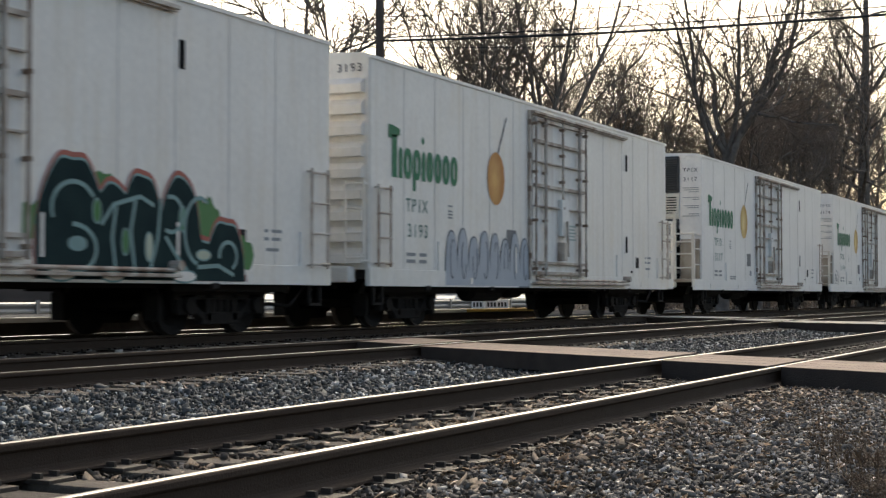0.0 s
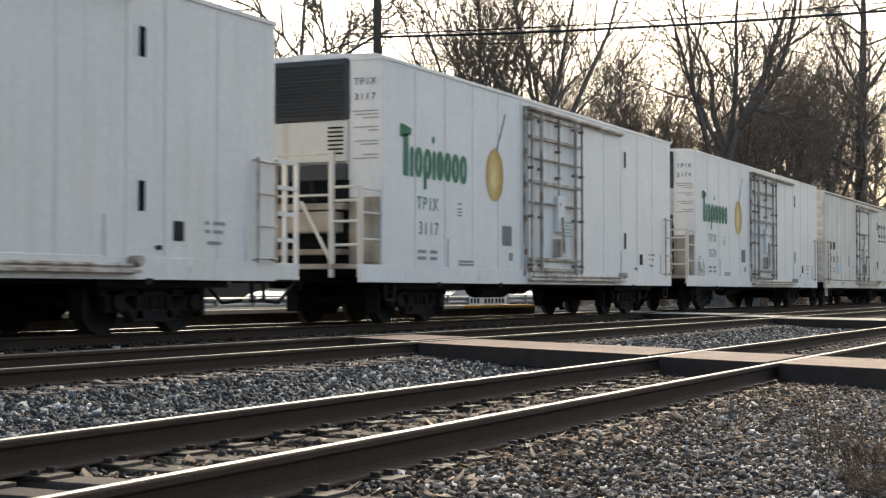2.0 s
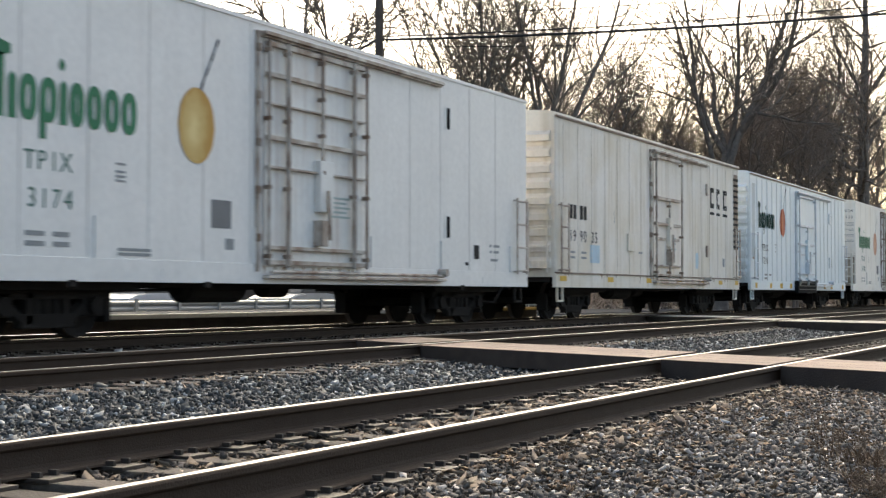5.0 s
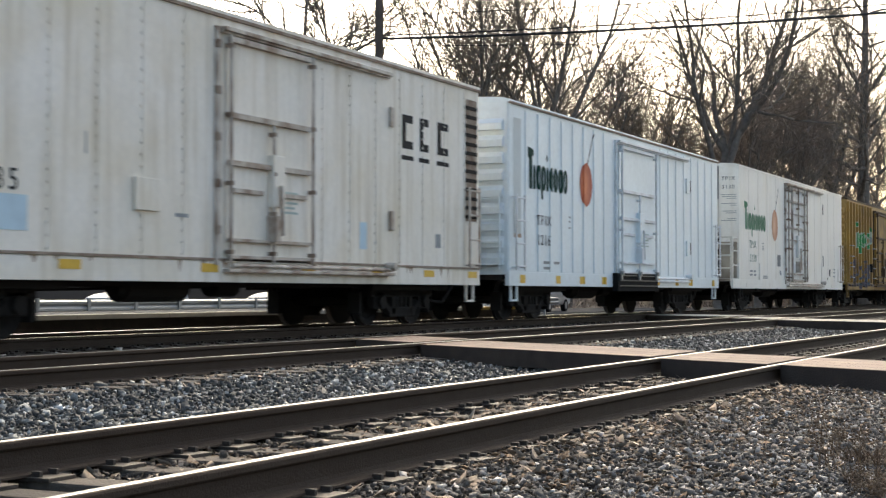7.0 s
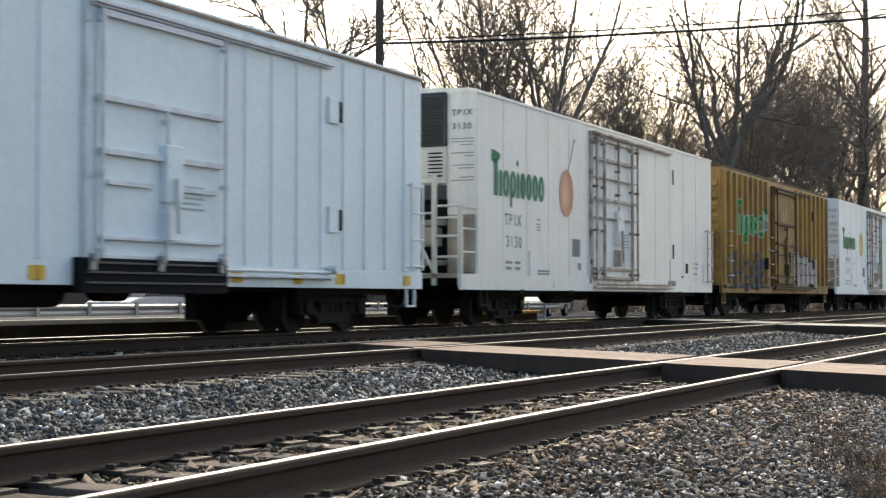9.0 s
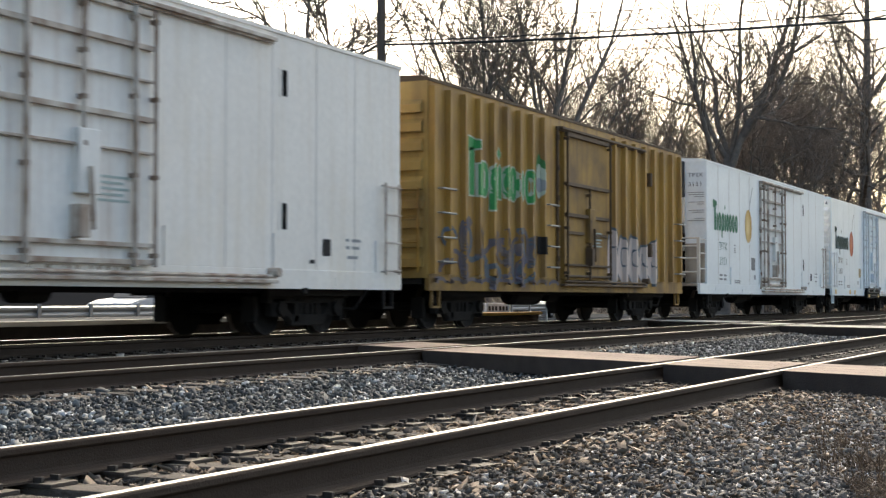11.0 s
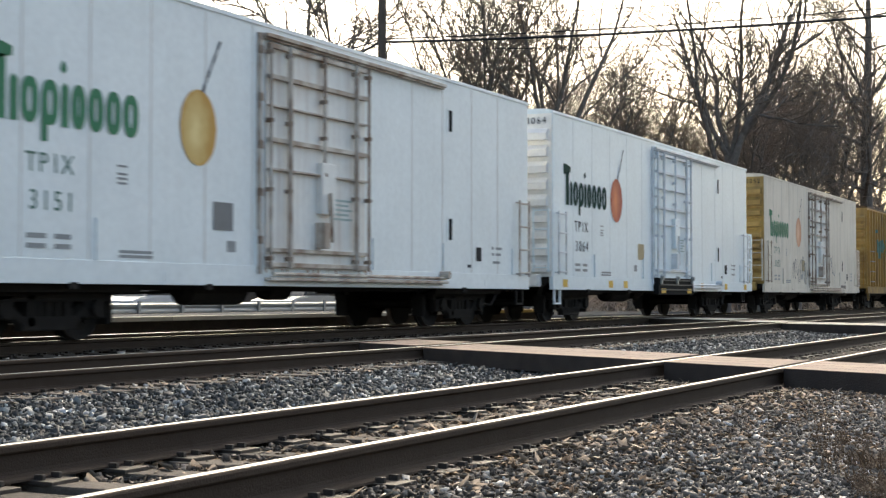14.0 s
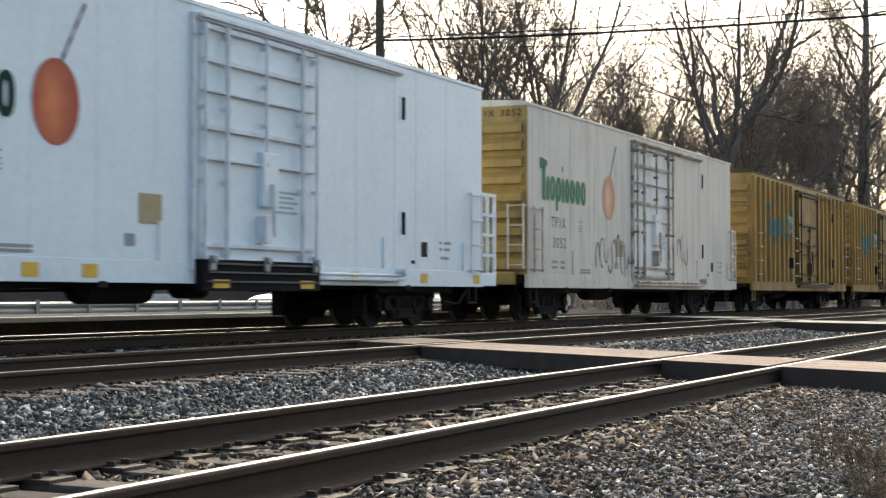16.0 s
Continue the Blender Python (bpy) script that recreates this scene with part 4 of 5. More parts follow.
def ladder(car, x0, x1, z0, z1, mat_, rungs=4, out=0.1):
    bm = bmesh.new()
    for x in (x0, x1):
        box(bm, x - 0.022, x + 0.022, -HALF - out, -HALF - out + 0.03, z0, z1)
        for z in (z0 + 0.05, z1 - 0.05):
            box(bm, x - 0.012, x + 0.012, -HALF - out, -HALF, z - 0.015, z + 0.015)
    for i in range(rungs):
        z = z0 + (z1 - z0) * (i + 0.15) / (rungs - 0.7)
        rod(bm, (x0 - 0.02, -HALF - out, z), (x1 + 0.02, -HALF - out, z), 0.019, 6)
    part("ladder", bm, mat_, car)


def stirrup(car, x, mat_):
    bm = bmesh.new()
    for dx in (-0.16, 0.16):
        box(bm, x + dx - 0.02, x + dx + 0.02, -HALF + 0.02, -HALF + 0.07, 0.42, 0.75)
    box(bm, x - 0.18, x + 0.18, -HALF + 0.02, -HALF + 0.07, 0.4, 0.44)
    part("step", bm, mat_, car)


def end_ribs(car, x, sign, count, z0, z1, mat_, deep=0.15):
    """Pressed ribs across an end: wedge shaped ledges."""
    for i in range(count):
        z = z0 + (z1 - z0) * (i + 0.5) / count
        h = (z1 - z0) / count
        bm = bmesh.new()
        vs = []
        for y in (-HALF + 0.1, HALF - 0.1):
            vs.append([bm.verts.new((x + sign * a, y, z + b)) for a, b in ((-0.01, -h * 0.36), (deep, -h * 0.34), (deep, h * 0.06), (-0.01, h * 0.46))])
        for k in range(4):
            bm.faces.new((vs[0][k], vs[0][(k + 1) % 4], vs[1][(k + 1) % 4], vs[1][k]))
        bm.faces.new(vs[0])
        bm.faces.new(vs[1])
        bmesh.ops.recalc_face_normals(bm, faces=bm.faces)
        part("end_rib", bm, mat_, car)


def shell(car, L, mat_, roof_mat, top, posts, deep, sill_mat, camber=0.1):
    bm = bmesh.new()
    box(bm, 0, L, -HALF, HALF, 1.0, top - 0.02, 0.03)
    part("body", bm, mat_, car)
    bm = bmesh.new()
    ring = ((-HALF - 0.02, top - 0.07), (-HALF - 0.02, top - 0.01), (-HALF + 0.12, top + 0.03), (0, top + camber), (HALF - 0.12, top + 0.03), (HALF + 0.02, top - 0.01), (HALF + 0.02, top - 0.07))
    es = [[bm.verts.new((x, y, z)) for y, z in ring] for x in (-0.03, L + 0.03)]
    for i in range(len(ring)):
        j = (i + 1) % len(ring)
        bm.faces.new((es[0][i], es[1][i], es[1][j], es[0][j]))
    bm.faces.new(es[0])
    bm.faces.new(es[1])
    for i in range(1, 12):
        x = L * i / 12
        box(bm, x - 0.04, x + 0.04, -HALF + 0.45, HALF - 0.45, top + 0.03, top + 0.075)
    bmesh.ops.recalc_face_normals(bm, faces=bm.faces)
    part("roof", bm, roof_mat, car)
    for ys in (-1, 1):
        bm = bmesh.new()
        box(bm, -0.02, L + 0.02, ys * (HALF - 0.08), ys * (HALF + 0.012), 0.72, 1.02, 0.008)
        part("side_sill", bm, sill_mat, car)
    for p in posts:
        for ys in (-1, 1):
            bm = bmesh.new()
            vs = []
            for z in (1.03, top - 0.16):
                vs.append([bm.verts.new((p + a, ys * (HALF + b), z)) for a, b in ((-0.085, -0.01), (-0.055, deep), (0.055, deep), (0.085, -0.01))])
            for k in range(3):
                bm.faces.new((vs[0][k], vs[0][k + 1], vs[1][k + 1], vs[1][k]))
            bm.faces.new(vs[1])
            bm.faces.new(vs[0])
            bmesh.ops.recalc_face_normals(bm, faces=bm.faces)
            part("side_post", bm, mat_, car)


def seams(car, xs, top, mat_):
    for x in xs:
        bm = bmesh.new()
        box(bm, x - 0.012, x + 0.012, -HALF - 0.0035, -HALF + 0.01, 1.03, top - 0.1)
        part("panel_seam", bm, mat_, car)


def plug_door(car, x0, x1, z0, z1, mat_, bar_mat, out=0.03, rows=(0.27, 0.58), label="plug door with locking bars", plain=False):
    """A plug door: leaf, frame, cross bars, two upright lock rods and a latch."""
    bm = bmesh.new()
    box(bm, x0, x1, -HALF - out, -HALF + 0.02, z0, z1, 0.012)
    door = part("door", bm, mat_, car, label)
    y0, y1 = -HALF - out - 0.07, -HALF - out + 0.004
    w, h = x1 - x0, z1 - z0
    # brackets coloured dark for rust and for the shadow the bars throw
    bracket_mat = {DOOR_BAR: BRACKET, DOOR_BAR_CLEAN: DOOR_BAR_CLEAN}.get(bar_mat, bar_mat)
    levels = ((z0 + 0.06, 0.07), (z0 + 0.28, 0.06), (z0 + h * 0.44, 0.035), (z0 + h * 0.57, 0.07), (z0 + h * 0.72, 0.03), (z0 + h * 0.85, 0.07), (z1 - 0.05, 0.07))
    if plain:
        levels = ((z0 + 0.08, 0.05), (z0 + h * 0.1, 0.05), (z0 + h * 0.44, 0.08), (z0 + h * 0.65, 0.08), (z1 - 0.05, 0.08))
    for z, t in levels:
        bm = bmesh.new()
        box(bm, x0 + 0.02, x1 - 0.02, y0, y1, z - t / 2, z + t / 2, 0.008)
        part("cross_bar", bm, bar_mat, door)
    if plain:
        for a, b in ((0.06, 0.4), (0.62, 0.94)):
            bm = bmesh.new()
            box(bm, x0 + w * a, x0 + w * b, y0 + 0.02, y1, z0 + h * 0.31, z0 + h * 0.33, 0.004)
            part("hand_bar", bm, bar_mat, door)
    for fx in (0.0, 0.5, 1.0) if plain else (0.0, 0.18, 0.52, 0.86, 1.0):
        r = 0.04 if fx in (0.18, 0.86) else 0.028
        bm = bmesh.new()
        lo = z0 + (h * 0.4 if fx == 0.52 else 0)
        hi = z0 + h * 0.64 if fx == 0.5 else z1
        rod(bm, (x0 + w * fx, y0 - 0.01, lo), (x0 + w * fx, y0 - 0.01, hi), r, 8)
        part("lock_rod", bm, bar_mat, door)
        for z in np.linspace(lo + 0.15, hi - 0.15, 4):
            bm = bmesh.new()
            box(bm, x0 + w * fx - 0.032, x0 + w * fx + 0.032, y0 - 0.045, y1, z - 0.03, z + 0.03)
            part("bracket", bm, bracket_mat, door)
    bm = bmesh.new()
    box(bm, x0 + w * 0.48, x0 + w * 0.62, y0 - 0.04, y1, z0 + h * 0.26, z0 + h * 0.5, 0.02)
    part("latch", bm, mat_, door)
    bm = bmesh.new()
    rod(bm, (x0 + w * 0.56, y0 - 0.08, z0 + h * 0.13), (x0 + w * 0.54, y0 - 0.08, z0 + h * 0.36), 0.03, 8)
    box(bm, x0 + w * 0.47, x0 + w * 0.53, y0 - 0.1, y1, z0 + h * 0.1, z0 + h * 0.22, 0.01)
    part("handle", bm, bar_mat, door)
    bm = bmesh.new()
    for k in range(5):
        box(bm, x0 + w * 0.64, x0 + w * (0.85 - 0.04 * (k % 2)), -HALF - out - 0.006, -HALF - out, z0 + h * 0.33 - k * 0.075, z0 + h * 0.33 - k * 0.075 + 0.032)
    tagged(part("small_print", bm, PALE_PRINT, door), kind="stuff")
    return door


def threshold_fittings(sill, x0, x1):
    """Ledges and roller brackets on a black door threshold."""
    for z in (0.75, 0.88, 1.0):
        bm = bmesh.new()
        box(bm, x0 + 0.1, x1 - 0.1, -HALF - 0.175, -HALF - 0.148, z - 0.014, z + 0.014, 0.004)
        part("ledge", bm, GRILLE, sill)
    for f in (0.06, 0.5, 0.94):
        x = x0 + (x1 - x0) * f
        bm = bmesh.new()
        box(bm, x - 0.06, x + 0.06, -HALF - 0.2, -HALF - 0.148, 0.9, 1.12, 0.015)
        rod(bm, (x, -HALF - 0.24, 1.06), (x, -HALF - 0.15, 1.06), 0.05, 10)
        part("roller_bracket", bm, GALV, sill, "steel roller bracket")


def rust_runs(car, side, x0, x1, z, mat_, seed):
    """Thin runs of rust below the door and its bars, each with a ragged outline of its own."""
    rng = random.Random(seed)
    for i in range(16):
        x = rng.uniform(x0, x1)
        wide, long_ = rng.uniform(0.02, 0.07), rng.uniform(0.05, 0.2)
        bm = bmesh.new()
        side.shape(bm, x - wide, x + wide, lambda q: z - long_ * max(0.0, 1 - abs(q - x) / wide) ** 1.5, lambda q: z, 0.0145, wide / 3)
        tagged(part("rust_stain", bm, mat_, car))


def door_rails(car, x0, x1, x2, z0, z1, mat_):
    bm = bmesh.new()
    box(bm, x0, x2, -HALF - 0.12, -HALF + 0.01, z1, z1 + 0.06, 0.01)
    box(bm, x0, x2, -HALF - 0.07, -HALF - 0.02, z1 - 0.03, z1)
    part("upper_track", bm, mat_, car, "long door track along the eave")
    bm = bmesh.new()
    rod(bm, (x0 + 0.2, -HALF - 0.1, z0), (x2, -HALF - 0.1, z0), 0.028, 8)
    box(bm, x0 + 0.1, x2 + 0.05, -HALF - 0.13, -HALF, z0 - 0.1, z0 - 0.05, 0.01)
    rod(bm, (x2 - 0.05, -HALF - 0.2, z0 + 0.06), (x2 - 0.05, -HALF, z0 + 0.06), 0.07, 10)
    part("lower_track", bm, mat_, car, "door track with a roller")
    bm = bmesh.new()
    box(bm, x0 - 0.12, x0 - 0.06, -HALF - 0.05, -HALF + 0.01, z0, z1 + 0.05)
    jamb = part("door_jamb", bm, mat_, car)
    for z in np.linspace(z0 + 0.5, z1 - 0.2, 5):
        bm = bmesh.new()
        box(bm, x0 - 0.125, x0 - 0.04, -HALF - 0.07, -HALF, z - 0.06, z + 0.06, 0.01)
        part("hinge", bm, {DOOR_BAR: BRACKET}.get(mat_, mat_), jamb)


def cooling_end(car, mat_, top):
    """Refrigeration plant in the near end: full-width grille, louvred panel, open bay with machinery, platform, rails and posts."""
    bm = bmesh.new()
    box(bm, -0.1, 0.05, -0.9, 1.5, 3.56, top - 0.03, 0.02)
    unit = part("cooling_unit", bm, GRILLE, car, "dark grille of the refrigeration plant")
    for i in range(15):
        bm = bmesh.new()
        z = 3.64 + i * 0.064
        vs = [bm.verts.new((a, y, z + b)) for y in (-0.84, 1.44) for a, b in ((-0.1, 0.0), (-0.135, -0.02), (-0.135, -0.008), (-0.1, 0.022))]
        for k in range(4):
            bm.faces.new((vs[k], vs[(k + 1) % 4], vs[4 + (k + 1) % 4], vs[4 + k]))
        bm.faces.new(vs[:4])
        bm.faces.new(vs[4:])
        bmesh.ops.recalc_face_normals(bm, faces=bm.faces)
        part("slat", bm, GRILLE, unit)
    bm = bmesh.new()
    box(bm, -0.08, 0.05, -0.9, 1.5, 2.82, 3.54, 0.03)
    louvre = part("louvre_panel", bm, BAY_PANEL, car, "cream louvred panel")
    for i in range(7):
        bm = bmesh.new()
        box(bm, -0.1, -0.07, -0.82, -0.52, 2.95 + i * 0.075, 2.98 + i * 0.075)
        part("slat", bm, BLACK, louvre)
    bm = bmesh.new()
    box(bm, -0.09, 0.03, -0.88, 1.45, 2.5, 2.79, 0.02)
    part("control_window", bm, GRILLE, car, "dark control panel")
    bm = bmesh.new()
    box(bm, -0.012, 0.03, -0.9, 1.5, 1.05, 2.5)
    part("open_bay", bm, BLACK, car, "dark open machinery bay")
    for y0, y1, z0, z1, deep_ in ((-0.9, 1.45, 1.98, 2.1, 0.22), (-0.78, 0.15, 1.58, 1.95, 0.34), (0.35, 1.3, 1.45, 1.85, 0.26), (-0.9, 1.45, 1.2, 1.3, 0.3)):
        bm = bmesh.new()
        box(bm, -deep_, 0.02, y0, y1, z0, z1, 0.03)
        part("engine_casing", bm, BAY_PAINT, car, "oily cream machine casing")
    for y, z0, z1 in ((-0.3, 2.1, 2.5), (0.5, 2.1, 2.5), (0.95, 1.3, 2.0)):
        bm = bmesh.new()
        rod(bm, (-0.1, y, z0), (-0.1, y + 0.12, z1), 0.045, 8)
        part("pipe", bm, UNDER, car)
    bm = bmesh.new()
    box(bm, -0.75, 0.0, -1.45, 1.45, 0.95, 1.03)
    part("end_platform", bm, BAY_PAINT, car)
    for y, hi in ((-1.5, 2.35), (-0.95, 2.95), (0.95, 2.95), (1.5, 2.35)):
        bm = bmesh.new()
        box(bm, -0.75, -0.67, y - 0.045, y + 0.045, 0.8, hi, 0.01)
        part("rail_post", bm, BAY_PANEL, car)
    for ys in (-1, 1):
        for z in (1.35, 1.75, 2.1, 2.33):
            bm = bmesh.new()
            rod(bm, (-0.71, ys * 0.95, z), (-0.71, ys * 1.5, z), 0.025, 6)
            part("rung", bm, BAY_PANEL, car)
        for z in (1.45, 1.9, 2.3):
            bm = bmesh.new()
            rod(bm, (-0.71, ys * 1.5, z), (0.0, ys * 1.5, z), 0.02, 6)
            part("hand_rail", bm, BAY_PANEL, car)
        bm = bmesh.new()
        rod(bm, (-0.71, ys * 0.95, 1.05), (-0.71, ys * 0.35, 2.1), 0.035, 6)
        part("brace", bm, BAY_PANEL, car)
    bm = bmesh.new()
    rod(bm, (-0.71, -0.95, 2.2), (-0.71, 0.95, 2.2), 0.022, 6)
    rod(bm, (-0.71, -0.95, 2.9), (-0.71, 0.95, 2.9), 0.018, 6)
    part("chain_rail", bm, BAY_PANEL, car)
    bm = bmesh.new()
    box(bm, -0.06, 0.0, -1.5, -0.92, 1.05, 2.2, 0.02)
    part("corner_plate", bm, BAY_PAINT, car, "stained corner plate")
    bm = bmesh.new()
    box(bm, -0.78, 0.0, -HALF - 0.012, -HALF + 0.06, 0.72, 1.02, 0.01)
    part("end_sill", bm, mat_, car)


def platform_end(car, L, mat_):
    """White guard box on the far end."""
    bm = bmesh.new()
    box(bm, L, L + 0.75, -HALF + 0.02, HALF - 0.02, 0.74, 1.0, 0.02)
    part("end_platform", bm, mat_, car)
    for y in (-HALF + 0.05, HALF - 0.05):
        for x in (L + 0.06, L + 0.36, L + 0.7):
            bm = bmesh.new()
            box(bm, x - 0.03, x + 0.03, y - 0.03, y + 0.03, 1.0, 2.55)
            part("rail_post", bm, mat_, car)
        bm = bmesh.new()
        for z in (1.35, 1.75, 2.15, 2.55):
            box(bm, L, L + 0.73, y - 0.025, y + 0.025, z - 0.03, z + 0.03)
        part("guard_panel", bm, mat_, car)


def end_marks(car, text, number, z, mat_=INK, y=-1.22, wide=0.17):
    letters(text, wide, -0.035, y, z, mat_, car, turn=-90)
    letters(number, wide, -0.035, y, z - 0.27, mat_, car, turn=-90)


def reefer(label, L, paint, sign_mat, fruit_mat, number, cooled, door_mat, bar_mat, placard=GREY_PLATE, near_gap=1.2, far_gap=1.2, top=4.65, yellow=False, guard=False, end_mat=None, black_sill=False, slot_shift=0.0, sign_edge=None, door_x=6.55, fruit_x=4.83):
    """Smooth-sided refrigerator car."""
    shift = door_x - 6.55
    car = tagged(new("refrigerator_car"), label, "railcar", "cars of the freight train")
    side = Side(L)
    shell(car, L, paint, paint, top, (), 0, paint)
    seams(car, [1.25, 2.5, 3.75, 5.0, 6.2, 11.4 + shift * 0.5, 12.65 + shift * 0.7, 13.95, 15.2], top, WHITE_C if paint is WHITE_C else SEAM)
    plug_door(car, door_x, door_x + 3.05, 0.98, 4.36, door_mat, bar_mat)
    door_rails(car, door_x - 0.1, door_x + 3.05, door_x + 6.05, 0.9, 4.42, bar_mat)
    for z in (3.65, 1.62):
        bm = bmesh.new()
        side.block(bm, 12.92 + shift * 0.7 + slot_shift, 13.06 + shift * 0.7 + slot_shift, z, z + 0.4)
        slot = part("vent_slot", bm, BLACK, car, "black vent slot")
        bm = bmesh.new()
        box(bm, 12.83 + shift * 0.7 + slot_shift, 12.878 + shift * 0.7 + slot_shift, -HALF - 0.008, -HALF, z - 0.02, z + 0.42)
        part("slot_lip", bm, paint, slot)
    grab = DOOR_BAR_CLEAN if bar_mat is DOOR_BAR_CLEAN else DOOR_BAR
    ladder(car, 16.15, 16.65, 0.98, 2.55, grab)
    stirrup(car, 0.35, paint if paint is WHITE_C else UNDER)
    stirrup(car, L - 0.4, UNDER)
    if door_mat is DOOR_WHITE:
        rust_runs(car, side, door_x - 0.2, door_x + 3.3, 1.0, RUST_STAIN, len(CARS))
    if sign_mat:
        word_shape(side, car, 0.7, 2.62, 2.75, 0.55, sign_mat, sign_edge)
        fruit(side, car, fruit_x, 2.9, 0.44, fruit_mat)
        mark = FADED_GREEN if sign_mat is GREEN else INK
        letters("TPIX", 0.34, 1.75, -HALF - 0.006, 2.05, mark, car)
        letters(number, 0.34, 1.8, -HALF - 0.006, 1.6, mark, car)
    bars(side, car, [(1.35, 1.26, 0.35, 0.06), (1.85, 1.26, 0.3, 0.06), (1.35, 1.14, 0.35, 0.06), (1.85, 1.14, 0.3, 0.06), (3.1, 1.12, 0.7, 0.04), (3.1, 1.06, 0.7, 0.04),
                     (5.55, 1.2, 0.22, 0.16), (14.9, 1.5, 0.1, 0.05), (15.1, 1.5, 0.3, 0.05), (14.9, 1.38, 0.12, 0.05), (15.1, 1.38, 0.25, 0.05), (14.95, 1.22, 0.35, 0.05)], FADED)
    bm = bmesh.new()
    side.block(bm, 5.2 + shift, 5.7 + shift, 1.5, 1.9)
    part("placard", bm, placard, car)
    bm = bmesh.new()
    side.block(bm, 14.15, 14.4, 1.25, 1.52)
    part("placard", bm, INK, car)
    bm = bmesh.new()
    side.block(bm, 13.75, 13.9, 1.12, 1.18)
    part("placard", bm, INK, car)
    bm = bmesh.new()
    for z in (2.0, 2.06, 2.12, 2.22):
        side.block(bm, 3.05, 3.25, z, z + 0.03)
    tagged(part("small_print", bm, FADED, car), kind="stuff")
    for i, x in enumerate((0.9, 4.1, 7.9, 10.6, 14.6)):
        bm = bmesh.new()
        box(bm, x - 0.06, x + 0.06, -HALF - 0.02, -HALF, 0.78, 0.9)
        part("sill_bracket", bm, paint, car)
    for x in (2.2, 5.1, 13.6):
        bm = bmesh.new()
        box(bm, x - 0.07, x + 0.07, -HALF - 0.03, -HALF + 0.02, 0.66, 0.74)
        part("jacking_pad", bm, UNDER, car)
    for x in (6.3, 9.95, 12.7, 15.95, 2.65):
        bm = bmesh.new()
        box(bm, x - 0.03, x + 0.03, -HALF - 0.025, -HALF, 1.02, 1.55)
        part("hand_hold", bm, paint, car)
    if yellow:
        for x in (0.55, 3.6, 4.7, 11.5, 14.1, 16.4):
            bm = bmesh.new()
            side.block(bm, x, x + 0.3, 0.78, 0.95, 0.02)
            part("reflector", bm, YELLOW, car)
    if not cooled:
        ladder(car, 0.15, 0.6, 1.05, 2.45, grab)
    if black_sill:
        bm = bmesh.new()
        box(bm, door_x - 0.1, door_x + 3.1, -HALF - 0.15, -HALF - 0.014, 0.62, 1.06, 0.01)
        threshold_fittings(part("threshold", bm, BLACK, car, "black threshold under the door"), door_x - 0.1, door_x + 3.1)
        bm = bmesh.new()
        side.block(bm, door_x + 0.15, door_x + 0.55, 0.66, 0.78, 0.155)
        side.block(bm, door_x + 2.5, door_x + 2.9, 0.66, 0.78, 0.155)
        part("reflector", bm, YELLOW, car)
    if cooled:
        cooling_end(car, paint, top)
        end_marks(car, "TPIX", number, 4.15)
        bm = bmesh.new()
        for k, (z, wide) in enumerate(((3.68, 0.5), (3.62, 0.46), (3.56, 0.3), (3.4, 0.48), (3.34, 0.2), (3.16, 0.46), (3.1, 0.34), (2.92, 0.3), (2.86, 0.5))):
            box(bm, -0.034, -0.028, -1.48, -1.48 + wide, z, z + 0.018)
        tagged(part("small_print", bm, FADED, car, "small unreadable print"), kind="stuff")
    else:
        end_ribs(car, 0, -1, 9, 1.05, 4.3, end_mat or paint)
        bm = bmesh.new()
        box(bm, -0.025, 0.01, -HALF + 0.02, HALF - 0.02, 1.0, top - 0.06)
        part("end_panel", bm, end_mat or paint, car)
        letters("TPIX " + number if number else "TPIX", 0.2, -0.05, -0.85, 4.36, INK, car, turn=-90)
        bm = bmesh.new()
        for y in (-1.15, -1.5):
            box(bm, -0.16, -0.13, y - 0.02, y + 0.02, 1.1, 2.5)
        for z in np.linspace(1.2, 2.45, 4):
            rod(bm, (-0.15, -1.5, z), (-0.15, -1.15, z), 0.014, 6)
        for z in (1.15, 2.45):
            for y in (-1.15, -1.5):
                box(bm, -0.16, 0, y - 0.015, y + 0.015, z - 0.015, z + 0.015)
        part("end_ladder", bm, paint, car)
        bm = bmesh.new()
        box(bm, -0.3, -0.05, -1.3, 1.3, 0.78, 1.05, 0.03)
        part("end_sill", bm, end_mat or paint, car)
    if guard:
        platform_end(car, L, paint)
    running_gear(car, L, near_gap / 2, far_gap / 2)
    return car, side


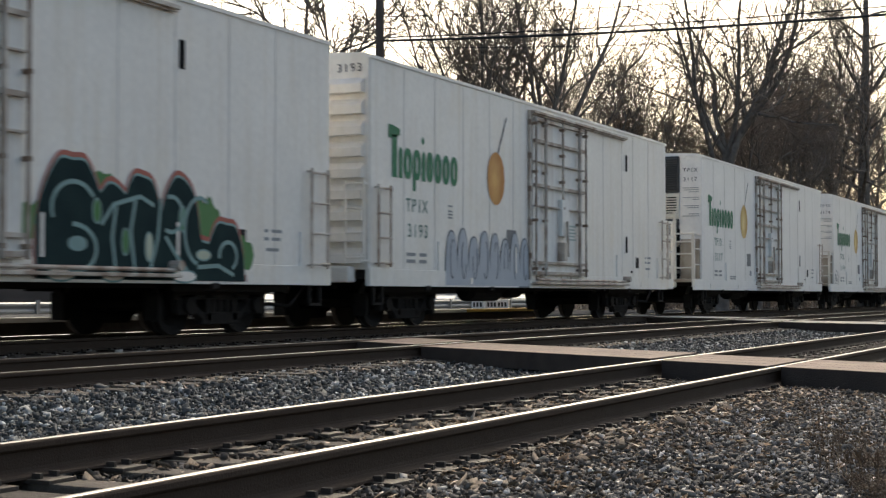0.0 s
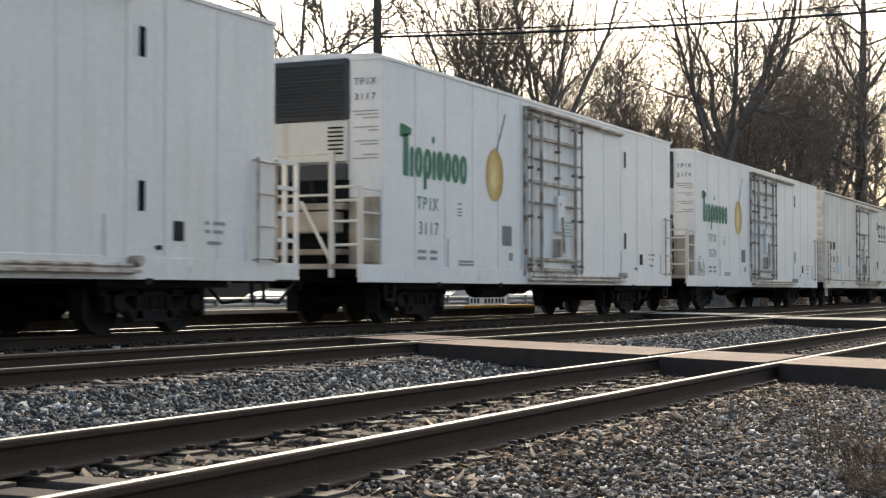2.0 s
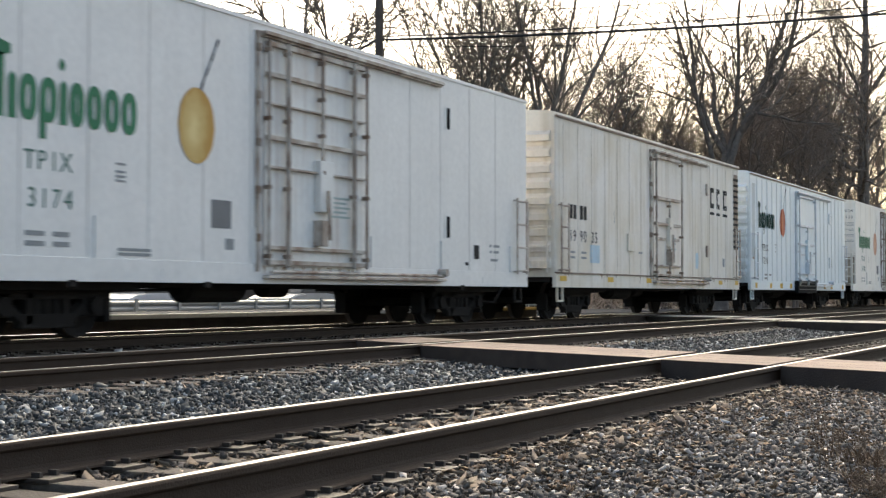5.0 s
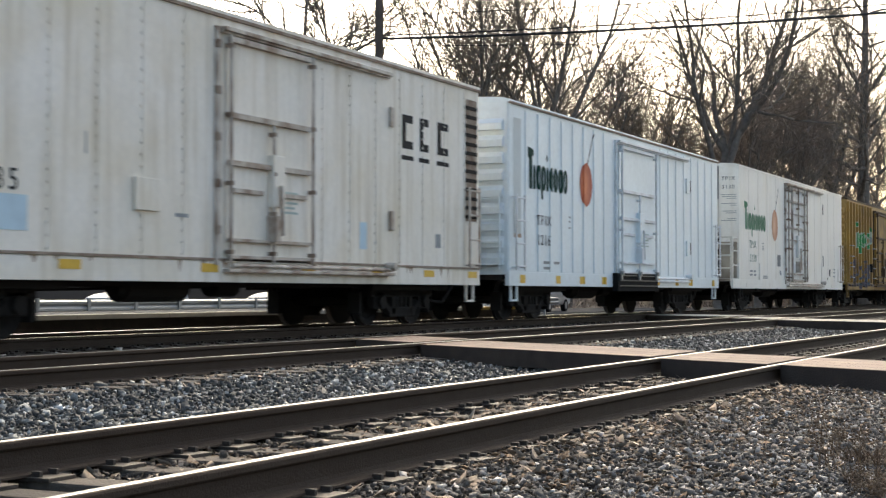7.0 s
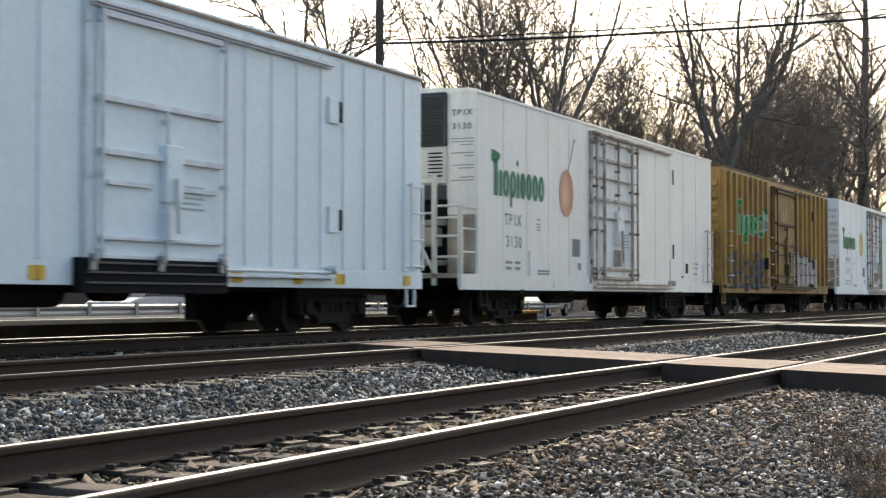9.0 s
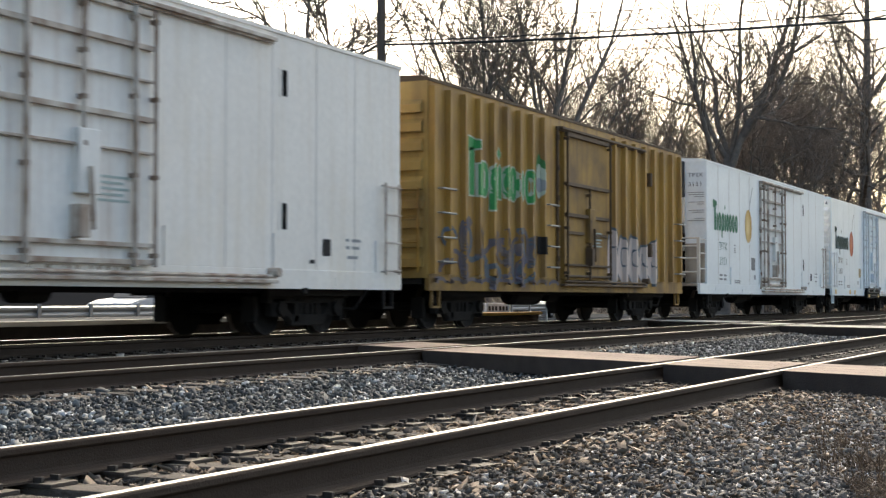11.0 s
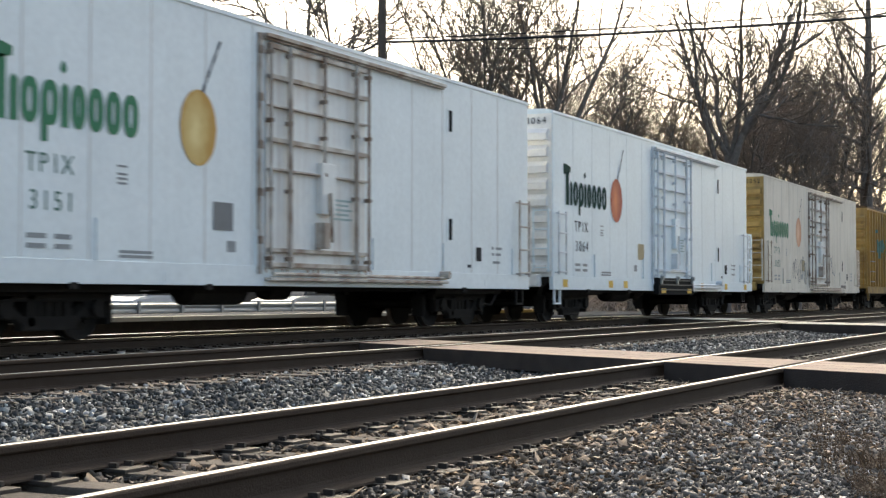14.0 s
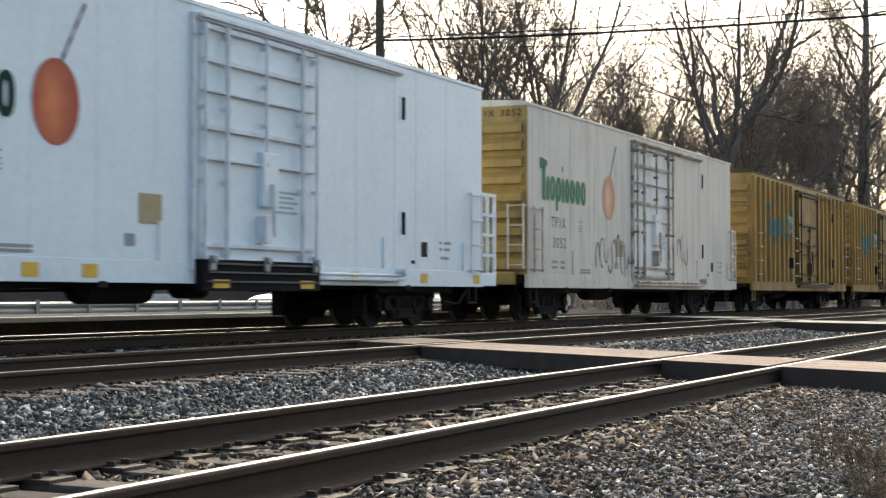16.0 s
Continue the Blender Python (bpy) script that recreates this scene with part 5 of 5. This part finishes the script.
def post_car(label, L, paint, top, posts, deep, number, near_gap, far_gap, door, bar_mat, roof_mat, end_mat, sills, fancy):
    """Outside-post boxcar with a plug door and ribbed ends."""
    car = tagged(new("boxcar"), label, "railcar", "cars of the freight train")
    side = Side(L, posts, deep)
    shell(car, L, paint, roof_mat, top, posts, deep, sills, 0.12)
    plug_door(car, door[0], door[1], 1.0, top - 0.35, RUSTY_DOOR if paint is MUSTARD else paint, bar_mat, out=max(0.03, deep), plain=True)
    door_rails(car, door[0] - 0.15, door[1], door[2], 0.96, top - 0.3, bar_mat)
    end_ribs(car, 0, -1, 9, 1.1, top - 0.35, end_mat, 0.13)
    end_ribs(car, L, 1, 9, 1.1, top - 0.35, end_mat, 0.09)
    bm = bmesh.new()
    box(bm, -0.03, 0.01, -HALF + 0.02, HALF - 0.02, 0.95, top - 0.06)
    part("end_panel", bm, end_mat, car)
    if paint is MUSTARD:
        for x0, x1 in ((0.25, 0.85), (5.6, 6.15), (L - 0.75, L - 0.2)):
            for z in (1.25, 1.7, 2.15, 2.6):
                bm = bmesh.new()
                rod(bm, (x0, -HALF - 0.16, z), (x1, -HALF - 0.16, z), 0.02, 6)
                for x in (x0, x1):
                    rod(bm, (x, -HALF - 0.16, z), (x, -HALF, z), 0.018, 6)
                part("grab_iron", bm, GALV, car, "pale worn grab iron")
    else:
        ladder(car, 0.15, 0.6, 1.05, 2.6, bar_mat, 4, 0.1 + deep)
        ladder(car, L - 0.6, L - 0.15, 1.05, 2.6, bar_mat, 4, 0.1 + deep)
    bm = bmesh.new()
    for y in (-1.4, -0.95):
        box(bm, -0.17, -0.14, y - 0.02, y + 0.02, 1.05, 2.6)
    for z in np.linspace(1.15, 2.5, 4):
        rod(bm, (-0.155, -1.4, z), (-0.155, -0.95, z), 0.014, 6)
    part("end_ladder", bm, paint, car)
    stirrup(car, 0.35, sills)
    stirrup(car, L - 0.35, sills)
    for z in (top - 1.15, 1.65):
        bm = bmesh.new()
        if paint is WHITE_C:
            side.block(bm, fancy - 0.02, fancy + 0.12, z, z + 0.34, 0.02)
            part("vent_slot", bm, BLACK, car)
            bm = bmesh.new()
            box(bm, fancy - 0.34, fancy - 0.025, -HALF - deep - 0.02, -HALF, z - 0.04, z + 0.38, 0.01)
            part("slot_flap", bm, paint, car)
        else:
            box(bm, fancy - 0.07, fancy + 0.07, -HALF - deep - 0.05, -HALF, z, z + 0.34, 0.02)
            part("door_stop", bm, bar_mat, car)
    running_gear(car, L, near_gap / 2, far_gap / 2)
    return car, side


def even(a, b, n):
    return [a + (b - a) * i / (n - 1) for i in range(n)]


def rivets(car, xs, z0, z1, mat_, step=0.16):
    """Rows of rivets up the sheet joints."""
    for x in xs:
        bm = bmesh.new()
        z = z0
        while z < z1:
            box(bm, x - 0.016, x + 0.016, -HALF - 0.02, -HALF, z - 0.016, z + 0.016)
            z += step
        box(bm, x + 0.03, x + 0.05, -HALF - 0.006, -HALF, z0, z1)
        tagged(part("rivet_row", bm, mat_, car), kind="stuff")


# each car: where its near end stands along the track at the start
def set_car(car, x):
    car.matrix_basis = pose(x, 13.62, 0.096)
    CARS.append((car, x))


WHITE_LABEL = "white refrigerator car with green word and round fruit"

# first car: sprayed lettering low on its side
car, side = reefer("white refrigerator car with dark green sprayed lettering", 16.85, WHITE_B, None, None, "", False, DOOR_WHITE, DOOR_BAR, near_gap=1.5, far_gap=1.4, door_x=6.55, slot_shift=-0.2)
G = 9.55


def crest(x):
    """The upper edge of the sprayed word, along the car."""
    humps = ((0.95, 0.72, 2.24), (1.75, 0.5, 1.96), (2.35, 0.5, 2.12), (3.2, 0.52, 2.14), (3.8, 0.4, 1.3), (4.3, 0.5, 1.58))
    return max(0.78 + (h - 0.78) * max(0.0, 1 - abs((x - G - c) / w) ** 2.6) ** 0.5 for c, w, h in humps)


for k, (x0_, x1_, z_, h_) in enumerate(((G - 0.1, G + 0.8, 1.45, 0.26), (G + 1.3, G + 1.8, 1.95, 0.2), (G + 3.4, G + 4.2, 1.55, 0.42), (G + 4.3, G + 5.05, 1.15, 0.3))):
    bm = bmesh.new()
    side.shape(bm, x0_, x1_, lambda x: z_ - h_ * math.sqrt(max(0, 1 - ((2 * x - x0_ - x1_) / (x1_ - x0_)) ** 2)) * (0.85 + 0.15 * math.sin(x * 17)),
               lambda x: z_ + h_ * math.sqrt(max(0, 1 - ((2 * x - x0_ - x1_) / (x1_ - x0_)) ** 2)) * (0.85 + 0.15 * math.sin(x * 23)), 0.0145 + 0.0004 * k)
    part("sprayed_cloud", bm, SPRAY_GREEN, car, "green sprayed cloud")
for mat_, grow, lift, name_ in ((SPRAY_RED, 0.1, 0.0175, "dull red sprayed halo"), (TEAL_EDGE, 0.035, 0.0195, "pale teal sprayed outline"), (SPRAY_DARK, 0.0, 0.0215, "dark sprayed letter mass")):
    bm = bmesh.new()
    side.shape(bm, G + 0.3 - grow * 0.5, G + 4.8 + grow * 0.5, lambda x: 0.76, lambda x: crest(x) + grow + 0.02 * math.sin(x * 13), lift, 0.04)
    part("sprayed_mass", bm, mat_, car, name_)
for k, (cx, cz, rx, rz, mat_) in enumerate(((G + 1.05, 1.2, 0.16, 0.07, TEAL_EDGE), (G + 1.42, 1.62, 0.07, 0.14, SPRAY_GREEN), (G + 2.0, 1.25, 0.06, 0.16, SPRAY_GREEN), (G + 2.5, 1.2, 0.07, 0.18, PALE_EDGE), (G + 3.25, 1.6, 0.07, 0.16, SPRAY_GREEN),
                                            (G + 3.75, 1.12, 0.16, 0.06, PALE_EDGE), (G + 0.75, 0.82, 0.24, 0.07, WHITE_B), (G + 1.75, 0.8, 0.2, 0.05, WHITE_B), (G + 3.3, 0.82, 0.26, 0.07, WHITE_B))):
    for m_, grow, lift in ((TEAL_EDGE, 0.025, 0.0235), (mat_, 0.0, 0.0262)):
        bm = bmesh.new()
        side.oval(bm, cx, cz, rx + grow, rz + grow, lift + 0.0002 * k)
        part("sprayed_counter", bm, m_, car, "sprayed gap between letters")
STROKES = [curl(G + 0.98, 1.62, 0.42, 0.34, 30, 200), curl(G + 0.95, 1.14, 0.46, 0.3, 90, -100), [(G + 1.5, 1.45), (G + 1.75, 1.72), (G + 2.3, 1.85), (G + 2.6, 1.75)], [(G + 2.2, 1.8), (G + 2.1, 1.4), (G + 2.2, 0.85)],
           [(G + 1.8, 1.7), (G + 1.72, 1.3), (G + 1.8, 0.85)], [(G + 2.75, 1.85), (G + 2.68, 1.3), (G + 2.5, 0.85)], curl(G + 2.98, 1.65, 0.26, 0.24, 110, -120), [(G + 2.85, 1.35), (G + 3.1, 1.1), (G + 3.35, 0.9)],
           curl(G + 3.65, 1.45, 0.36, 0.46, 60, 260), curl(G + 4.35, 1.12, 0.22, 0.2, 190, -60), [(G + 3.6, 0.95), (G + 4.1, 0.98), (G + 4.5, 0.85)]]
for k, pts in enumerate(STROKES):
    bm = bmesh.new()
    side.stroke(bm, pts, 0.06, 0.0285 + 0.0003 * k)
    part("sprayed_stroke", bm, TEAL_EDGE, car, "teal sprayed outline stroke")
set_car(car, 4.21)

# second car: bubble letters sprayed in grey
car, side = reefer(WHITE_LABEL + ", grey graffiti", 16.75, WHITE_B, GREEN, ORANGE, "3193", False, DOOR_WHITE, DOOR_BAR, near_gap=1.4, far_gap=3.5, guard=True, door_x=7.2, fruit_x=5.3)
for k in range(8):
    cx = 3.2 + 0.51 * k
    for mat_, grow, lift in ((SPRAY_LINE, 0.03, 0.01 + 0.0003 * k), (SPRAY_GREY, 0.0, 0.0135 + 0.0003 * k)):
        bm = bmesh.new()
        side.shape(bm, cx - 0.27 - grow, cx + 0.27 + grow, lambda q: 0.75 - grow, lambda q: 0.78 + (0.98 + 0.08 * math.sin(k * 2.3) + grow) * math.sqrt(max(0, 1 - abs((q - cx) / (0.27 + grow)) ** 2.5)), lift, 0.03)
        part("sprayed_letter", bm, mat_, car, "grey sprayed bubble letter")
    bm = bmesh.new()
    side.stroke(bm, curl(cx + 0.04, 1.25, 0.1, 0.36, 60 + 55 * k, 290 + 55 * k), 0.035, 0.018)
    part("sprayed_line", bm, SPRAY_LINE, car)
set_car(car, 22.43)

car, side = reefer(WHITE_LABEL + ", cooling grille", 16.85, WHITE_A, GREEN, GOLD, "3117", True, DOOR_WHITE, DOOR_BAR, near_gap=3.5, far_gap=2.5)
set_car(car, 42.67)
car, side = reefer(WHITE_LABEL + ", cooling grille", 16.85, WHITE_A, GREEN, GOLD, "3174", True, DOOR_WHITE, DOOR_BAR, near_gap=2.5, far_gap=1.7)
for k in range(5):
    bm = bmesh.new()
    side.stroke(bm, curl(0.32 + 0.1 * k, 1.2 + 0.17 * (k % 2), 0.14, 0.22, 60 * k, 60 * k + 230), 0.035, 0.01 + 0.0003 * k)
    part("sprayed_line", bm, SPRAY_LINE, car, "small sprayed tag")
set_car(car, 62.0)

# beige riveted car
L5 = 15.85
car, side = post_car("beige grey riveted boxcar with black block lettering", L5, BEIGE_GREY, 4.6, (), 0.0, "", 1.7, 1.5, (7.0, 9.3, 12.0), DOOR_BAR, BEIGE_GREY, BEIGE_GREY, BEIGE_GREY, 12.12)
rivets(car, [0.45 + 0.92 * i for i in range(7)] + [9.75 + 0.9 * i for i in range(7)], 1.1, 4.45, BEIGE_GREY)
for x, w_ in ((12.55, 0.42), (13.25, 0.36), (13.98, 0.46)):
    for x0_, x1_, z0_, z1_ in ((x, x + 0.15, 3.12, 3.72), (x + 0.15, x + w_, 3.58, 3.72), (x + 0.15, x + w_, 3.12, 3.26), (x - 0.03, x + w_ + 0.03, 2.92, 3.0)):
        bm = bmesh.new()
        side.block(bm, x0_, x1_, z0_, z1_)
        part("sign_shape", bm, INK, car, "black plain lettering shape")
bm = bmesh.new()
side.block(bm, L5 - 0.62, L5 - 0.12, 1.95, 4.3, 0.008)
grating = part("corner_grating", bm, BRACKET, car, "dark slatted corner grating")
for k in range(13):
    bm = bmesh.new()
    box(bm, L5 - 0.62, L5 - 0.12, -HALF - 0.022, -HALF, 2.0 + 0.175 * k, 2.07 + 0.175 * k)
    part("slat", bm, UNDER, grating)
bm = bmesh.new()
box(bm, 0.0, L5, -HALF - 0.035, -HALF + 0.02, 4.49, 4.535)
part("eave_strip", bm, BRACKET, car, "rusty brown eave strip")
bm = bmesh.new()
box(bm, 0.0, L5, -HALF - 0.03, -HALF + 0.02, 1.025, 1.06)
part("sill_strip", bm, BRACKET, car, "rusty brown sill strip")
rust_runs(car, side, 0.3, L5 - 0.3, 1.02, RUST_STAIN, 51)
rust_runs(car, side, 6.6, 9.8, 1.02, RUST_STAIN, 52)
bars(side, car, [(0.87, 2.28, 0.18, 0.32), (1.1, 2.28, 0.18, 0.32), (1.52, 2.28, 0.2, 0.32), (1.77, 2.28, 0.2, 0.32)], INK, "company_mark")
letters("19", 0.37, 1.06, -HALF - 0.006, 1.77, INK, car)
letters("90", 0.37, 1.74, -HALF - 0.006, 1.77, INK, car)
letters("35", 0.37, 2.49, -HALF - 0.006, 1.77, INK, car)
bm = bmesh.new()
side.block(bm, 2.2, 2.85, 1.3, 1.72)
part("paint_patch", bm, SKYBLUE, car, "pale blue paint patch")
bm = bmesh.new()
side.block(bm, 11.0, 11.25, 1.3, 1.75)
part("paint_patch", bm, SKYBLUE, car)
bm = bmesh.new()
box(bm, 4.88, 5.4, -HALF - 0.05, -HALF, 1.65, 2.08, 0.01)
part("placard_board", bm, BEIGE_GREY, car)
for x in (0.2, 3.4, 6.4, 9.1, 11.4, 13.4, 15.3):
    bm = bmesh.new()
    side.block(bm, x, x + 0.42, 0.86, 0.98, 0.02)
    part("reflector", bm, YELLOW, car)
bars(side, car, [(0.9, 1.5, 0.3, 0.05), (0.9, 1.38, 0.3, 0.05), (1.6, 1.5, 0.35, 0.05), (1.6, 1.38, 0.35, 0.05), (3.9, 2.3, 0.03, 0.28), (5.8, 1.6, 0.3, 0.05), (13.9, 1.4, 0.22, 0.25)], FADED)
set_car(car, 80.53)

# bluish white outside-post car
L6 = 16.05
posts6 = even(0.92, 5.83, 8) + even(10.3, 15.4, 8)
car, side = post_car("bluish white outside-post refrigerator car with red fruit", L6, WHITE_C, 4.56, posts6, 0.022, "1216", 1.5, 2.5, (6.85, 9.6, 12.7), DOOR_BAR_CLEAN, WHITE_C, WHITE_C, WHITE_C, 13.0)
word_shape(side, car, 1.02, 2.78, 2.3, 0.53, DARK_GREEN)
fruit(side, car, 4.56, 3.08, 0.42, REDDISH)
letters("TPIX", 0.32, 1.85, -HALF - 0.037, 2.02, INK, car)
letters("1216", 0.32, 1.85, -HALF - 0.037, 1.6, INK, car)
bm = bmesh.new()
box(bm, 6.4, 9.6, -HALF - 0.15, -HALF - 0.013, 0.62, 1.06, 0.01)
threshold_fittings(part("threshold", bm, BLACK, car, "black threshold under the door"), 6.4, 9.6)
for x in (0.55, 2.6, 4.1, 5.6, 9.9, 11.6, 12.9, 15.3):
    bm = bmesh.new()
    side.block(bm, x, x + 0.28, 0.78, 0.95, 0.02)
    part("reflector", bm, YELLOW, car)
bm = bmesh.new()
side.block(bm, 0.23, 0.63, 1.8, 4.2)
part("grey_panel", bm, PALE_PANEL, car, "pale grey end panel with a rusty foot")
bm = bmesh.new()
side.block(bm, 0.23, 0.63, 1.72, 1.8, 0.012)
part("rust_stain", bm, RUST_STAIN, car)
bm = bmesh.new()
box(bm, 0.0, L6, -HALF - 0.04, -HALF + 0.02, 4.47, 4.51)
part("eave_strip", bm, BRACKET, car, "dark brown eave strip")
bars(side, car, [(1.9, 1.2, 0.35, 0.06), (2.5, 1.2, 0.35, 0.06), (1.9, 1.08, 0.35, 0.06), (3.42, 2.26, 0.16, 0.03), (3.42, 2.16, 0.12, 0.03), (3.42, 2.02, 0.14, 0.03)], FADED)
set_car(car, 97.89)

car, side = reefer("cream white refrigerator car with green word and peach fruit", 16.85, WHITE_B, GREEN, PEACH, "3130", True, DOOR_WHITE, DOOR_BAR, near_gap=2.5, far_gap=1.2)
set_car(car, 116.43)


# mustard outside-post cars
def mustard_car(label, x, number, near_gap, far_gap, sprayed):
    L8 = 15.85
    posts8 = even(0.1, 5.5, 9) + even(10.1, 15.55, 8)
    car, side = post_car(label, L8, MUSTARD, 4.62, posts8, 0.1, number, near_gap, far_gap, (6.6, 9.45, 12.4), DOOR_BAR_BROWN, DOOR_BAR_BROWN, OCHRE, RUSTY_DOOR, 12.75)
    word_shape(side, car, 1.65, 2.58, 3.25, 0.68, BRIGHT_GREEN if sprayed else FADED_GREEN, PALE_EDGE if sprayed else None)
    for m_, cz, rz, lift in ((SPRAY_GREEN, 3.2, 0.46, 0.008), (PALE_EDGE, 3.08, 0.38, 0.012), (FADED, 3.0, 0.16, 0.016)):
        bm = bmesh.new()
        side.oval(bm, 5.32, cz, 0.17, rz, lift)
        part("fruit_sign", bm, m_, car, "faded round painted emblem")
    # thin dark strips paint the shade of each post's flank onto the sheet
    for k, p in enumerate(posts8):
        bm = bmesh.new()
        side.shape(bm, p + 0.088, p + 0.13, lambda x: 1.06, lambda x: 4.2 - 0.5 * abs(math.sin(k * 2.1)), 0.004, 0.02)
        part("grime_streak", bm, DOOR_BAR_BROWN, car, "dark painted shade line beside a post")
    if sprayed:
        rs = random.Random(4)
        for k in range(34):
            cx, cz = rs.uniform(0.5, 5.0), rs.uniform(1.05, 1.75)
            bm = bmesh.new()
            a0 = rs.uniform(0, 360)
            side.stroke(bm, curl(cx, cz, rs.uniform(0.12, 0.42), rs.uniform(0.15, 0.4), a0, a0 + rs.uniform(120, 270)), rs.uniform(0.07, 0.17), 0.008 + 0.0004 * k)
            part("sprayed_stroke", bm, (SPRAY_BLUE, SPRAY_BLUE, SPRAY_LINE)[k % 3], car, "faded dark blue sprayed stroke")
        for k in range(9):
            cx = 0.4 + 0.72 * k
            bm = bmesh.new()
            side.stroke(bm, curl(cx, 0.86, 0.28, 0.09, 180, 0), 0.07, 0.02)
            part("sprayed_stroke", bm, SPRAY_BLUE, car, "faded dark blue sprayed stroke")
        for k, (cx, w_, h_) in enumerate(((10.0, 0.36, 1.15), (10.8, 0.44, 1.0), (11.65, 0.46, 1.12), (12.45, 0.42, 0.95), (13.2, 0.4, 1.1))):
            for mat_, grow, lift in ((SPRAY_LINE, 0.07, 0.01), (SPRAY_PINK, 0.0, 0.014)):
                bm = bmesh.new()
                side.shape(bm, cx - w_ - grow, cx + w_ + grow, lambda q: 1.08 + 0.12 * math.sin(q * 8) - grow, lambda q: 1.1 + (h_ + grow) * math.sqrt(max(0, 1 - abs((q - cx) / (w_ + grow)) ** 2.4)) * (0.92 + 0.08 * math.sin(q * 9)), lift, 0.03)
                part("sprayed_letter", bm, mat_, car, "pinkish white sprayed letter")
            bm = bmesh.new()
            side.stroke(bm, curl(cx, 1.6, 0.14, 0.22, 50 * k, 50 * k + 240), 0.05, 0.02)
            part("sprayed_line", bm, SPRAY_LINE, car)
    bm = bmesh.new()
    side.block(bm, 5.2, 5.6, 1.52, 1.9, 0.02)
    part("placard", bm, UNDER, car)
    set_car(car, x)


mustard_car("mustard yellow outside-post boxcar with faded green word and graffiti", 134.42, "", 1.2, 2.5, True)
car, side = reefer(WHITE_LABEL + ", fresh paint", 16.8, WHITE_F, GREEN, GOLD, "3151", True, DOOR_WHITE, DOOR_BAR, near_gap=2.5, far_gap=1.4)
set_car(car, 152.85)
car, side = reefer("bluish white refrigerator car with dark green word and red fruit", 16.85, WHITE_C, DARK_GREEN, REDDISH, "3064", False, WHITE_C, DOOR_BAR_CLEAN, TAN, 1.4, 2.4, yellow=True, guard=True, black_sill=True, end_mat=WHITE_A, door_x=7.2, fruit_x=4.2)
set_car(car, 171.07)
car, side = reefer("dirty cream refrigerator car with green word and ochre ribbed end", 16.45, WHITE_D, GREEN, PEACH, "3052", False, DOOR_WHITE, DOOR_BAR, TAN, 2.4, 2.7, guard=True, end_mat=OCHRE, door_x=7.0, fruit_x=5.1)
for k in range(9):
    bm = bmesh.new()
    side.stroke(bm, curl(4.3 + 0.3 * k, 1.45 + 0.12 * (k % 3), 0.14, 0.34, 70 * k, 70 * k + 220), 0.05, 0.01 + 0.0003 * k)
    part("sprayed_line", bm, SPRAY_LINE, car, "grey sprayed tag")
for k in range(3):
    bm = bmesh.new()
    side.stroke(bm, curl(10.9 + 0.34 * k, 1.75 + 0.1 * (k % 2), 0.16, 0.34, 90 * k, 90 * k + 200), 0.05, 0.01 + 0.0003 * k)
    part("sprayed_line", bm, SPRAY_LINE, car, "grey sprayed tag")
set_car(car, 190.3)
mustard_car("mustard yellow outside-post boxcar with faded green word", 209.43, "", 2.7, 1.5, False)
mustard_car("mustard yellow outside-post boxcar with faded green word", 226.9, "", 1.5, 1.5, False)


# ---- what moves ----
def travel(t):
    return 9.82 * t + 0.0146 * t * t


def motions():
    for car, x in CARS:
        walk(car, [(t / 2, pose(x - travel(t / 2), 13.62, 0.096)) for t in range(33)])
    steps = [i / 30 for i in range(481)]
    for w, dx in WHEELS:
        walk(w, [(t, pose(dx, 0, 0.42, 0, -math.degrees(travel(t) / 0.42), 0)) for t in steps])


motions()
